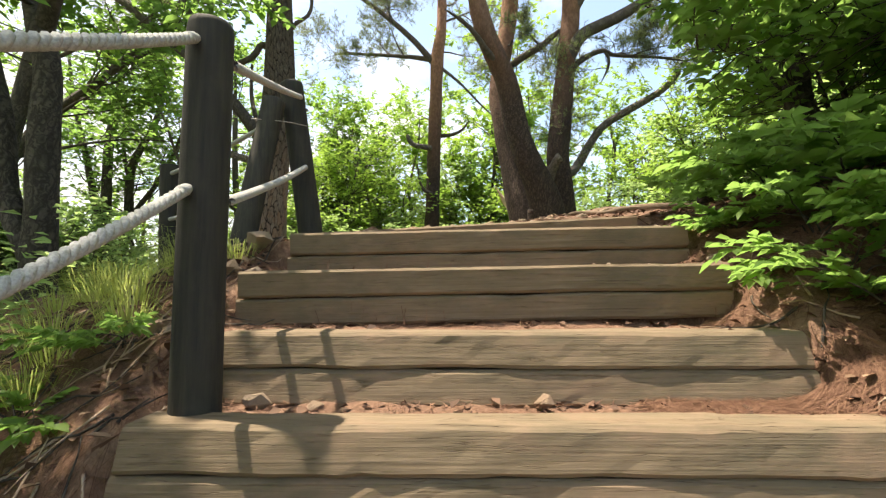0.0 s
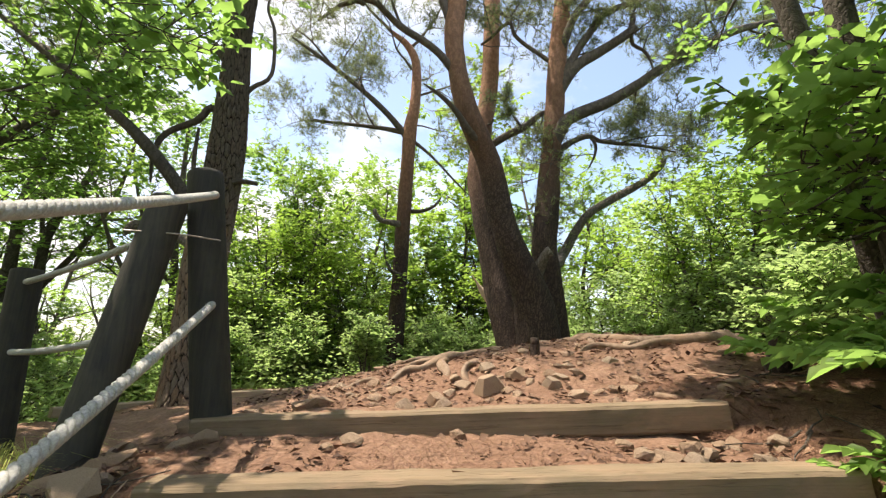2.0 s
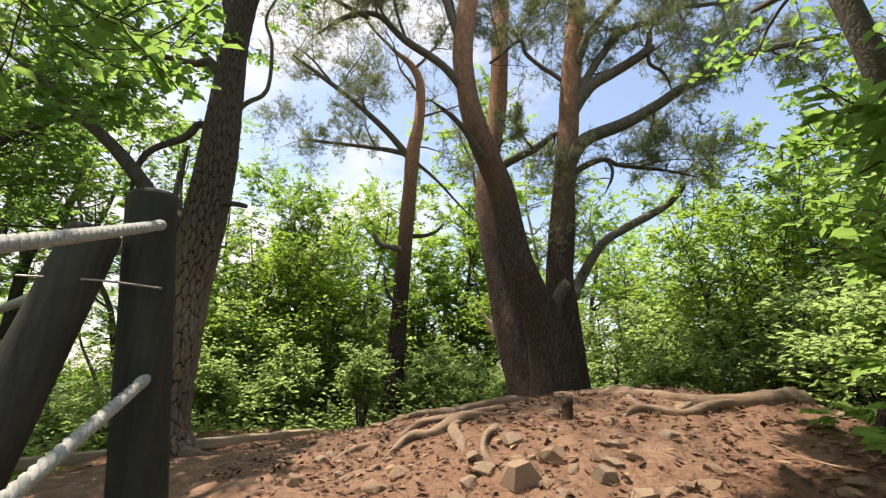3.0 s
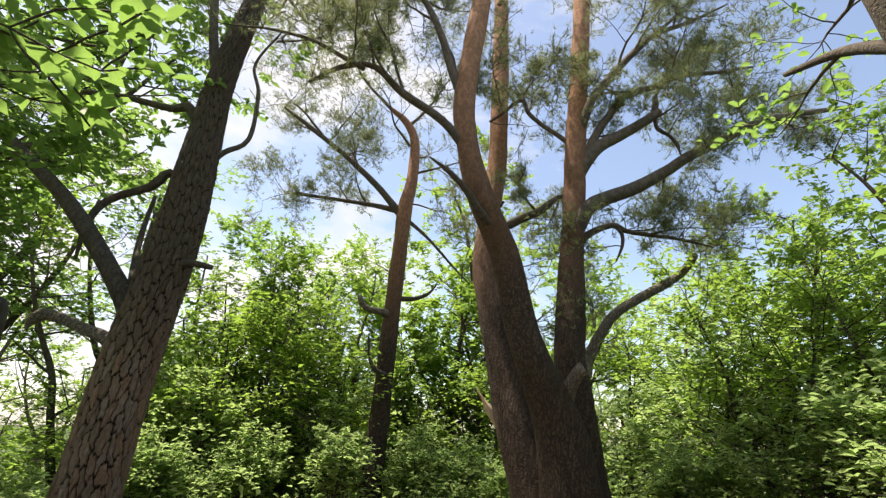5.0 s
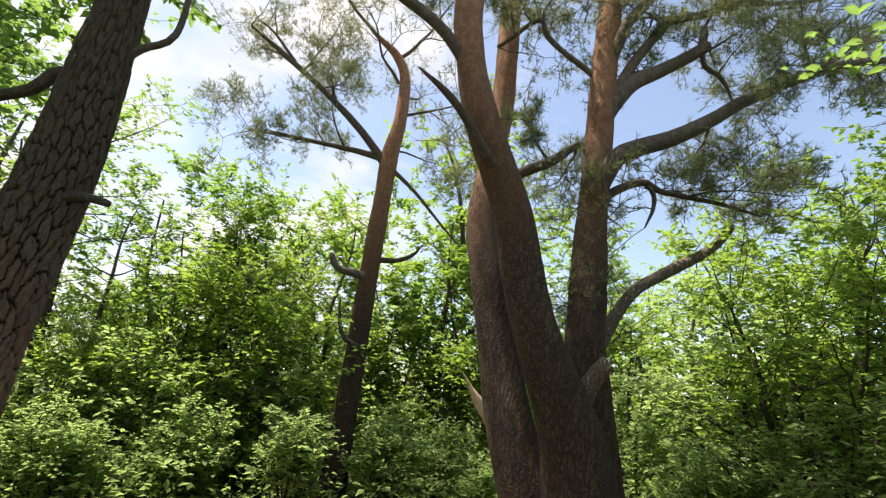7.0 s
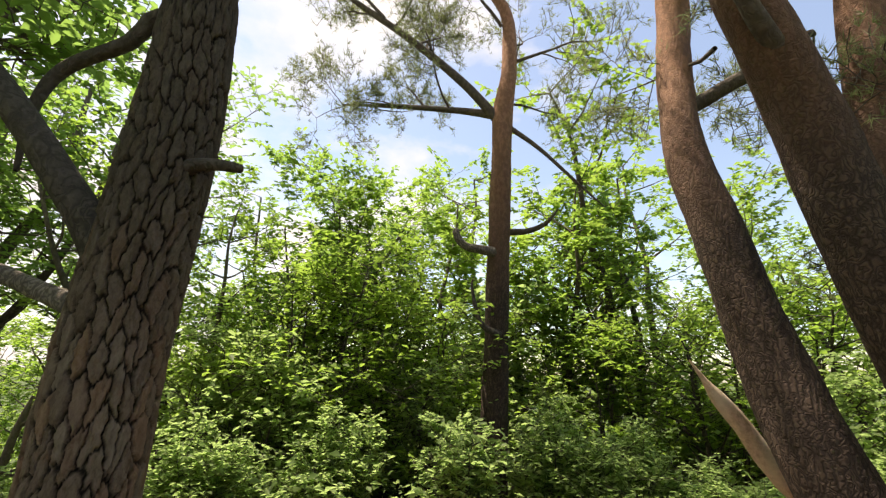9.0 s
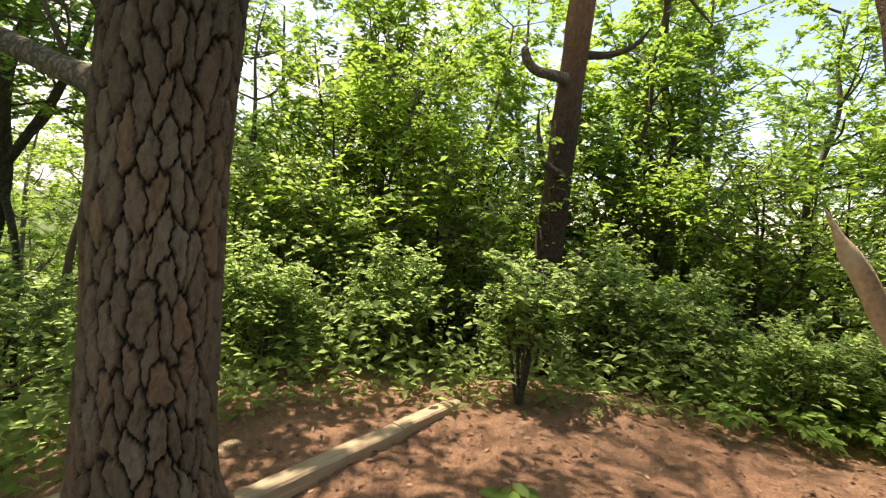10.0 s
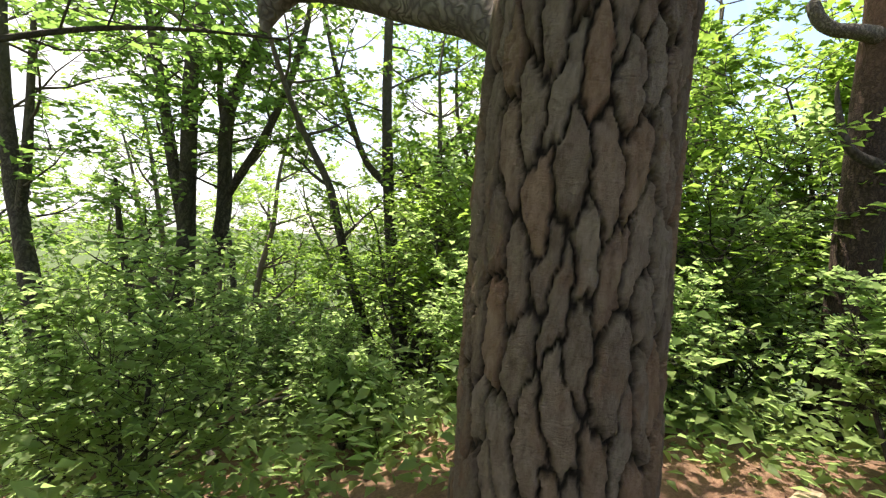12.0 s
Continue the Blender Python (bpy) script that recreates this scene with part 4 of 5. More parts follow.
for x, y, s in [(-1.9, 10.6, 0.9), (-4.4, 9.6, 0.7), (0.9, 10.8, 0.8), (2.6, 10.5, 0.9), (4.6, 7.6, 0.9), (-2.9, 11.6, 1.1), (4.2, 11.4, 1.1), (6.2, 8.6, 1.1), (6.4, 6.0, 1.1), (-4.9, 12.9, 1.1), (7.8, 7.6, 1.2)]:
    put_copy(mid, x, y, rng.uniform(0, 360), s)
for kind, x, y, s in [
    (shrub_b, -3.6, 9.6, 0.8), (shrub_a, -2.3, 8.85, 0.6), (shrub_a, 0.7, 8.9, 0.55), (shrub_a, -3.3, 8.4, 0.55), (shrub_a, 0.2, 9.6, 0.7), (shrub_b, 2.9, 8.4, 0.6), (shrub_a, 3.2, 7.3, 0.55), (shrub_b, 3.7, 6.5, 0.5),
    (shrub_a, 4.0, 5.4, 0.8), (shrub_a, -4.5, 8.2, 0.5), (shrub_a, 1.3, 8.25, 0.42), (shrub_a, 2.0, 8.05, 0.5), (shrub_b, -5.4, 7.1, 0.6), (shrub_b, 0.3, 10.2, 0.6), (shrub_b, 5.0, 8.8, 1.1), (shrub_b, -6.4, 8.6, 0.6), (shrub_a, -6.6, 11.4, 0.9), (shrub_b, -5.0, 11.6, 1.0), (shrub_a, -4.3, 5.0, 0.7), (shrub_b, -8.6, 11.0, 0.8), (shrub_a, -4.4, 4.0, 0.7), (shrub_b, 5.8, 5.0, 1.1),
] + [
    (shrub_a, -7.6, 8.2, 0.7), (shrub_b, -8.6, 9.0, 0.7), (shrub_a, -6.0, 9.8, 0.8), (shrub_b, -7.4, 6.6, 0.7), (shrub_a, -9.8, 8.6, 0.9), (shrub_b, -10.2, 10.6, 0.8), (shrub_a, 3.6, 4.4, 0.7), (shrub_b, 4.3, 3.6, 0.9), (shrub_a, -3.6, 12.2, 1.4), (shrub_b, -0.4, 12.2, 1.3), (shrub_a, 3.0, 12.4, 1.4), (shrub_b, 6.6, 9.8, 1.3),
]:
    put_copy(kind, x, y, rng.uniform(0, 360), s)


def big_tree(seed, lines, spots, leaf, count, label, reach=0.24, depth=2):
    """A larger broadleaf tree with hand-set trunks and boughs."""
    rng = np.random.default_rng(seed)
    thing = tagged(new("deciduous_tree"), label, "tree", group="woodland trees")
    for k, l in enumerate(lines):
        part("trunk" if k == 0 else "limb", soup("trunk", *tube(spline(l, 0.1), 14, 0.07, seed + k), True), TWIG, thing)
    limbs, twigs = [], []
    for at, way, l, r in spots:
        bough(rng, at, way, l, r, depth, limbs, twigs, kink=0.25)
    small_limbs(thing, limbs, TWIG)
    part("crown", soup("crown", *sprays(twigs, rng, count, reach, leaf, fine=True, wide=0.52)), LEAF_NEAR, thing)
    return thing


def stem_tree(seed, lines, low, every, length, leaf, count, label):
    """A slim tree on hand-set stems; leafy boughs spring from them above low."""
    r = np.random.default_rng(seed)
    spots = []
    for l in lines:
        p = spline(l, every)
        for row in p[p[:, 2] > low]:
            a = r.uniform(0, 6.283)
            spots.append((row[:3], (math.cos(a), math.sin(a), r.uniform(0.1, 0.6)), length * r.uniform(0.6, 1.2), min(0.018, 0.45 * row[3])))
    return big_tree(seed, lines, spots, leaf, count, label, 0.2, 1)


# dark slim trees on the slope past the old pine
stem_tree(81, [[(-8.0, 8.3, -1.5, 0.15), (-8.22, 8.3, -0.7, 0.13), (-8.6, 8.3, 0.9, 0.12), (-8.98, 8.3, 2.18, 0.10), (-9.23, 8.3, 2.97, 0.09), (-9.3, 8.2, 4.4, 0.07), (-9.1, 8.1, 6.0, 0.03)], [(-9.05, 8.3, 2.4, 0.06), (-8.85, 8.25, 3.2, 0.05), (-8.7, 8.2, 4.6, 0.03)]], 2.2, 0.3, 1.3, 0.12, 3, "dark slim tree on the slope")
stem_tree(82, [[(-8.95, 9.2, -1.6, 0.07), (-8.8, 9.2, -1.12, 0.065), (-8.53, 9.2, 0.1, 0.06), (-8.37, 9.2, 1.18, 0.055), (-8.64, 9.2, 2.14, 0.045), (-8.8, 9.2, 3.0, 0.02)], [(-8.5, 9.2, 1.7, 0.03), (-8.1, 9.2, 2.3, 0.015)]], 0.9, 0.3, 0.8, 0.12, 2, "thin crooked young tree on the slope")
stem_tree(83, [[(-7.4, 9.5, -1.8, 0.17), (-7.56, 9.5, -1.05, 0.15), (-7.84, 9.5, 0.89, 0.135), (-7.84, 9.5, 2.41, 0.115), (-7.86, 9.5, 4.52, 0.09), (-7.71, 9.5, 5.39, 0.08), (-7.6, 9.5, 7.5, 0.03)], [(-7.83, 9.5, 2.19, 0.085), (-8.21, 9.5, 3.55, 0.075), (-8.41, 9.5, 4.33, 0.065), (-8.75, 9.5, 5.52, 0.05), (-9.0, 9.5, 7.0, 0.02)], [(-8.41, 9.5, 4.33, 0.04), (-8.9, 9.6, 4.9, 0.03), (-9.6, 9.7, 5.4, 0.015)]], 2.9, 0.3, 1.4, 0.12, 3, "dark tree with two upright stems on the slope")
stem_tree(84, [[(-8.1, 9.9, -1.9, 0.15), (-8.05, 9.9, 0.45, 0.12), (-7.89, 9.9, 1.46, 0.11), (-7.63, 9.9, 2.6, 0.10), (-7.61, 9.9, 4.02, 0.085), (-7.04, 9.9, 5.29, 0.065), (-6.9, 9.9, 7.0, 0.03)], [(-7.55, 9.9, 2.9, 0.06), (-6.87, 9.9, 3.84, 0.05), (-6.39, 9.9, 4.99, 0.04), (-6.2, 9.9, 6.4, 0.02)], [(-7.62, 9.9, 3.6, 0.05), (-7.9, 10.0, 4.5, 0.04), (-8.0, 10.1, 6.0, 0.02)], [(-7.6, 9.9, 2.5, 0.05), (-7.3, 9.8, 1.7, 0.04), (-7.2, 9.7, 0.4, 0.04), (-7.1, 9.7, -1.5, 0.045)]], 2.9, 0.3, 1.3, 0.12, 3, "forked dark tree with spreading limbs")
stem_tree(85, [[(-5.0, 10.8, -1.3, 0.12), (-5.13, 10.8, 0.0, 0.11), (-5.26, 10.8, 1.28, 0.10), (-5.47, 10.8, 2.57, 0.085), (-5.61, 10.8, 4.19, 0.07), (-5.66, 10.8, 5.8, 0.055), (-5.7, 10.8, 7.4, 0.02)], [(-5.55, 10.8, 3.14, 0.055), (-5.99, 10.8, 3.63, 0.05), (-6.56, 10.8, 5.08, 0.035), (-6.9, 10.8, 6.4, 0.015)]], 2.9, 0.3, 1.25, 0.12, 2, "slim dark tree with an airy leafy crown")
# the fan of crooked stems behind the terrace
stem_tree(86, [[(-4.2, 12.5, -1.9, 0.10), (-4.41, 12.5, 0.96, 0.085), (-4.36, 12.5, 2.1, 0.075), (-3.77, 12.5, 3.14, 0.065), (-3.32, 12.5, 3.84, 0.055), (-2.62, 12.5, 4.72, 0.045), (-2.12, 12.5, 5.6, 0.02)], [(-4.42, 12.5, 1.17, 0.06), (-4.7, 12.5, 3.25, 0.05), (-5.1, 12.5, 4.54, 0.035), (-5.2, 12.5, 6.2, 0.015)], [(-4.12, 12.5, 2.42, 0.05), (-3.34, 12.5, 4.12, 0.04), (-3.42, 12.5, 5.12, 0.03), (-3.6, 12.5, 6.6, 0.012)], [(-4.38, 12.4, 1.8, 0.045), (-4.2, 12.2, 3.6, 0.035), (-4.4, 12.0, 5.4, 0.012)]], 2.6, 0.36, 1.3, 0.125, 3, "tree with a fan of thin crooked dark stems")
stem_tree(87, [[(-3.1, 11.7, -1.5, 0.05), (-3.1, 11.7, 0.5, 0.045), (-3.05, 11.8, 2.6, 0.04), (-3.02, 11.8, 4.5, 0.03), (-2.8, 11.8, 5.8, 0.012)]], 2.4, 0.3, 1.0, 0.12, 3, "young tree with one thin upright stem")
stem_tree(88, [[(1.95, 12.0, -1.5, 0.10), (1.92, 12.0, -0.5, 0.085), (1.84, 12.0, 0.78, 0.07), (1.55, 12.0, 1.96, 0.06), (1.49, 12.0, 3.12, 0.055), (1.54, 12.0, 3.81, 0.045), (1.99, 12.0, 4.4, 0.03), (2.3, 12.0, 5.2, 0.012)], [(1.55, 12.0, 2.2, 0.04), (1.1, 11.9, 2.8, 0.03), (0.8, 11.8, 3.6, 0.012)], [(1.5, 12.0, 3.2, 0.035), (1.2, 12.0, 4.2, 0.025), (1.1, 12.0, 5.2, 0.012)]], 1.4, 0.32, 1.2, 0.125, 3, "small dark-stemmed tree behind the terrace")
# leafy crowns hanging over the slope beside the old pine
stem_tree(89, [[(-7.0, 5.7, -1.0, 0.11), (-6.9, 5.8, 1.5, 0.095), (-6.4, 6.2, 3.4, 0.08), (-5.6, 6.8, 4.8, 0.06), (-4.7, 7.1, 6.2, 0.045), (-4.4, 7.0, 8.2, 0.02)], [(-6.2, 6.3, 3.8, 0.045), (-5.2, 6.5, 4.7, 0.035), (-4.3, 6.6, 5.2, 0.015)], [(-5.0, 7.2, 5.4, 0.035), (-4.2, 7.0, 6.4, 0.03), (-3.6, 6.9, 7.2, 0.012)], [(-6.5, 6.1, 3.1, 0.028), (-5.9, 6.9, 3.6, 0.018), (-5.5, 7.4, 3.8, 0.013), (-5.0, 7.9, 3.9, 0.01)]], 3.45, 0.2, 1.4, 0.12, 3, "leafy tree with feathery light green boughs beside the old pine")


# the dark oak below the rope rail, its crown over the steps
big_tree(71, [
    [(-3.30, 3.4, -0.3, 0.15), (-3.31, 3.4, 1.4, 0.12), (-3.34, 3.4, 2.4, 0.11), (-3.35, 3.4, 3.0, 0.10), (-3.5, 3.4, 3.7, 0.09), (-3.3, 3.3, 5.0, 0.08), (-2.9, 3.0, 6.5, 0.05)],
    [(-3.31, 3.4, 1.3, 0.09), (-3.6, 3.4, 1.9, 0.085), (-3.72, 3.4, 2.6, 0.08), (-4.0, 3.4, 3.6, 0.07), (-4.2, 3.4, 5.0, 0.05)],
    [(-3.4, 3.4, 3.3, 0.07), (-3.0, 3.1, 3.9, 0.055), (-2.7, 2.7, 4.6, 0.045), (-2.5, 2.2, 5.2, 0.03)],
], [((-3.3, 3.3, 4.6), (0.1, -0.9, 0.2), 1.9, 0.035), ((-3.2, 3.2, 5.2), (0.2, -0.8, 0.4), 1.7, 0.035), ((-3.0, 3.1, 5.9), (-0.6, 0.6, 0.4), 1.9, 0.03), ((-4.1, 3.4, 4.2), (-0.7, -0.5, 0.4), 1.7, 0.03), ((-2.9, 3.0, 6.4), (-0.3, -0.6, 0.6), 1.8, 0.03), ((-3.45, 3.4, 3.5), (0.1, -0.8, -0.05), 1.5, 0.02), ((-3.9, 3.4, 3.3), (0.2, -0.8, 0.0), 1.4, 0.02), ((-3.0, 3.3, 3.8), (0.5, -0.7, -0.1), 1.3, 0.02)], 0.105, 2, "dark-trunked oak growing below the rope rail")
# a second tree behind it, out of view, added to shade flight and left bank
big_tree(72, [
    [(-3.1, 0.2, -0.8, 0.13), (-3.0, 0.2, 1.0, 0.11), (-2.9, 0.1, 2.6, 0.10), (-2.7, 0.1, 4.2, 0.08), (-2.5, 0.3, 6.0, 0.04)],
], [((-2.95, 0.2, 2.2), (0.3, 0.9, 0.15), 1.1, 0.02), ((-2.9, 0.15, 2.8), (0.0, 0.9, 0.2), 1.4, 0.02), ((-2.55, 0.2, 5.6), (-0.5, 0.6, 0.5), 1.8, 0.03)], 0.105, 2, "slim dark-trunked tree with a high leafy crown, added unseen for shade")
# a leafy tree beyond the old pine's limbs
big_tree(75, [
    [(-5.6, 5.0, -0.6, 0.12), (-5.5, 5.0, 1.5, 0.10), (-5.3, 5.0, 3.2, 0.09), (-5.0, 5.0, 4.8, 0.07), (-4.7, 5.0, 6.4, 0.04)],
], [((-5.2, 5.0, 3.8), (0.8, 0.0, 0.3), 1.9, 0.03), ((-5.0, 5.0, 4.6), (0.9, -0.2, 0.4), 2.0, 0.03), ((-4.9, 5.0, 5.4), (0.9, 0.2, 0.3), 2.0, 0.03), ((-4.8, 5.0, 6.0), (0.5, -0.6, 0.4), 1.8, 0.03), ((-4.8, 5.0, 6.2), (-0.5, 0.3, 0.5), 1.7, 0.03), ((-4.7, 5.0, 6.3), (0.9, 0.1, 0.5), 1.8, 0.03)], 0.115, 3, "leafy tree on the slope past the rope rail")
# an unseen tree by the flight's foot, its boughs added to shade the right bank
big_tree(76, [
    [(2.9, -0.6, -0.4, 0.14), (2.8, -0.6, 1.2, 0.12), (2.6, -0.5, 3.0, 0.10), (2.2, -0.3, 4.6, 0.07), (1.8, 0.0, 6.0, 0.04)],
    [(2.35, -0.35, 4.0, 0.06), (1.5, 0.4, 4.6, 0.05), (0.8, 1.1, 4.9, 0.042), (0.55, 1.9, 5.1, 0.034), (0.6, 2.7, 5.3, 0.02)],
], [((0.9, 1.0, 4.85), (-0.6, 0.5, 0.1), 0.9, 0.02), ((0.6, 1.6, 5.0), (-0.6, 0.6, 0.1), 0.9, 0.02), ((0.7, 1.3, 4.95), (0.6, 0.7, 0.1), 1.1, 0.02), ((0.8, 1.1, 4.9), (-0.9, -0.1, 0.05), 1.1, 0.02), ((0.6, 2.5, 5.25), (-0.3, 0.8, 0.1), 0.9, 0.02), ((0.6, 2.7, 5.3), (0.1, 0.9, 0.1), 0.9, 0.02), ((2.5, -0.4, 3.6), (-0.8, 0.5, 0.3), 1.9, 0.03), ((2.3, -0.3, 4.4), (-0.9, 0.3, 0.3), 2.0, 0.03), ((2.0, -0.1, 5.2), (-0.6, 0.8, 0.3), 2.0, 0.03), ((2.4, -0.4, 4.0), (0.2, 0.9, 0.3), 1.8, 0.03), ((1.8, 0.0, 5.9), (-0.5, -0.4, 0.5), 1.7, 0.03)], 0.11, 3, "dark-trunked tree out of view, its boughs over the path added for shade")
# the grey trunk beyond the right-hand bank, leaves hanging from above
big_tree(73, [
    [(3.15, 3.75, 1.2, 0.11), (3.0, 3.7, 2.2, 0.09), (2.75, 3.6, 3.1, 0.08), (2.57, 3.5, 3.75, 0.074), (2.42, 3.5, 4.8, 0.064), (2.4, 3.5, 6.5, 0.04)],
    [(2.46, 3.5, 4.4, 0.045), (2.6, 3.9, 4.8, 0.035), (2.7, 4.4, 5.1, 0.02)],
], [((2.6, 3.9, 4.8), (0.3, 0.8, 0.0), 1.1, 0.016), ((2.42, 3.5, 5.0), (0.5, 0.8, 0.3), 1.2, 0.02), ((2.4, 3.5, 5.8), (0.1, -0.7, 0.5), 1.5, 0.02)], 0.10, 2, "grey-trunked tree leaning over the bank", 0.2, 1)
big_tree(74, [
    [(2.35, 2.95, 1.2, 0.10), (2.3, 2.95, 2.2, 0.085), (2.2, 2.9, 3.4, 0.07), (2.2, 2.9, 5.2, 0.04)],
], [((2.25, 2.9, 2.4), (-0.6, -0.5, 0.1), 0.9, 0.016), ((2.2, 2.9, 3.2), (-0.2, -0.9, 0.3), 1.1, 0.016), ((2.2, 2.9, 3.6), (0.2, -0.8, 0.3), 1.3, 0.016), ((2.2, 2.9, 4.2), (-0.3, -0.8, 0.4), 1.1, 0.016)], 0.10, 2, "young dark-stemmed tree on the bank")

# broad-leaved saplings leaning over the right-hand bank
sap_a = broadleaf(106, 1.5, (-0.2, 0.0, 0), 3, 0.2, 0.85, 0.12, 1, "leafy sapling leaning over the steps", LEAF_NEAR, True, 0.16, "sapling", "sapling", "saplings beside the steps")
place(sap_a, 2.55, 2.9, 0, 0.9)
# last two copies: unseen, added left of the flight to shade its bank
for kind, x, y, s, turn in [(sap_a, 2.7, 2.1, 0.9, 30), (sap_a, 2.35, 1.2, 0.75, 60), (sap_a, 3.2, 2.6, 1.2, 100), (sap_a, 2.9, 1.4, 1.2, 200), (sap_a, -2.45, 0.35, 1.3, 180), (sap_a, -2.0, -0.35, 1.2, 140)]:
    put_copy(kind, x, y, turn, s)


def compound_plant(seed, stems, length, leaf):
    """A low plant: arching stems with feathered leaves of paired leaflets."""
    r = np.random.default_rng(seed)
    thing = tagged(new("bank_plant"), "low plant with light green feathered leaves", "plant", group="leafy plants on the bank")
    for k in range(stems):
        a = 2 * math.pi * (k + r.uniform(-0.3, 0.3)) / stems
        out = np.array([math.cos(a), math.sin(a), 0])
        l = length * r.uniform(0.7, 1.15)
        t = np.linspace(0, 1, 9)[:, None]
        p = out * l * (0.3 * t + 0.7 * t ** 1.5) + np.array([0, 0, 1.0]) * l * r.uniform(0.35, 0.7) * (1.6 * t - 1.0 * t * t)
        p = p + np.cumsum(r.normal(0, 0.012, p.shape), 0)
        stem = part("stem", soup("stem", *tube(np.c_[p, 0.0045 * (1.15 - t)], 5), True), TWIG, thing)
        for i in (3, 4, 5, 6, 7, 8):
            for turn in ((-1, 1) if i < 8 else (-0.6, 0, 0.6)):
                d = p[i] - p[i - 1]
                d = d / np.linalg.norm(d)
                d = d + turn * 1.1 * np.cross(d, (0, 0, 1.0)) + r.normal(0, 0.15, 3)
                d /= np.linalg.norm(d)
                at, way = [], []
                for q, b in ((0.5, -0.8), (0.5, 0.8), (0.95, -0.8), (0.95, 0.8), (1.25, 0.0)):
                    at.append(p[i] + d * leaf * q)
                    way.append(d + b * np.cross(d, (0, 0, 1.0)) + r.normal(0, 0.12, 3))
                blade = leaves(np.array(at), np.array(way), leaf, r, flat=2.6, wide=0.55, fine=True, hang=0.2)
                v, f = tube(np.array([[*p[i], 0.0022], [*(p[i] + d * leaf * 1.3), 0.0012]]), 4)
                stalk = v, np.vstack([f[:, [0, 1, 2]], f[:, [0, 2, 3]]])
                part("leaf", soup("leaf", *joined([blade, stalk])), LEAF_NEAR, stem)
    return thing


fern_a, fern_b = compound_plant(401, 6, 0.42, 0.075), compound_plant(402, 6, 0.52, 0.085)
place(fern_a, 1.40, 1.46, 0, 0.9)
place(fern_b, 1.62, 2.35, 20)
for kind, x, y, s, turn in [(fern_a, 1.5, 1.92, 0.9, 40), (fern_a, 1.42, 1.68, 0.85, 75), (fern_b, 1.62, 1.28, 0.9, 260), (fern_a, 1.3, 2.1, 0.6, 140), (fern_b, 1.68, 1.72, 1.0, 90), (fern_b, 1.85, 2.05, 1.1, 160), (fern_a, 1.6, 1.48, 0.9, 200), (fern_b, 1.95, 1.6, 1.1, 10), (fern_b, 2.05, 2.45, 1.1, 70), (fern_a, 1.85, 2.75, 0.9, 120), (fern_b, 2.3, 2.1, 1.2, 250), (fern_b, 2.35, 2.7, 1.2, 300), (fern_a, 2.1, 3.1, 1.0, 20), (fern_b, 1.95, 1.2, 1.0, 130), (fern_b, 2.4, 1.6, 1.3, 170), (fern_b, 1.0, 8.2, 1.0, 220), (fern_b, 1.75, 7.8, 1.2, 300), (fern_a, -1.38, 1.4, 0.7, 30), (fern_a, -1.22, 1.62, 0.6, 140), (fern_a, -1.6, 1.25, 0.8, 250)]:
    put_copy(kind, x, y, turn, s)


stool = broadleaf(110, 1.3, (0.0, 0.1, 0), 7, 0.45, 0.5, 0.095, 1, "clump of thin grey stems sprouting at the terrace edge", LEAF_SHRUB, True, 0.14, "shrub", "shrub", "undergrowth shrubs")
place(stool, -0.95, 8.2, 0, 0.72)


# ---- the terrace edging ----
edging = tagged(new("edging_timber"), "long pale squared timber edging the terrace", "timber")
edging.matrix_world = pose(-2.50, 6.23, 1.265, 0, 1.6, 57.5)
part("beam", timber(1.30, 0.10, 0.11, 40), PALE, edging)
part("beam", timber(0.674, 0.10, 0.11, 43), PALE, edging).matrix_basis = pose(1.306, 0.004, 0.004)
lower_edging = copy_thing(edging, pose(-3.72, 5.72, 1.17, 0, 1.2, 54))
tagged(lower_edging, "pale squared timber half hidden behind the old pine")


# ---- roots, stumps and deadwood ----
def on_ground(points, lift=0.0):
    """Rows (x, y, lift, r) set on the soil."""
    return [(x, y, rest(x, y) + l + lift, r) for x, y, l, r in points]


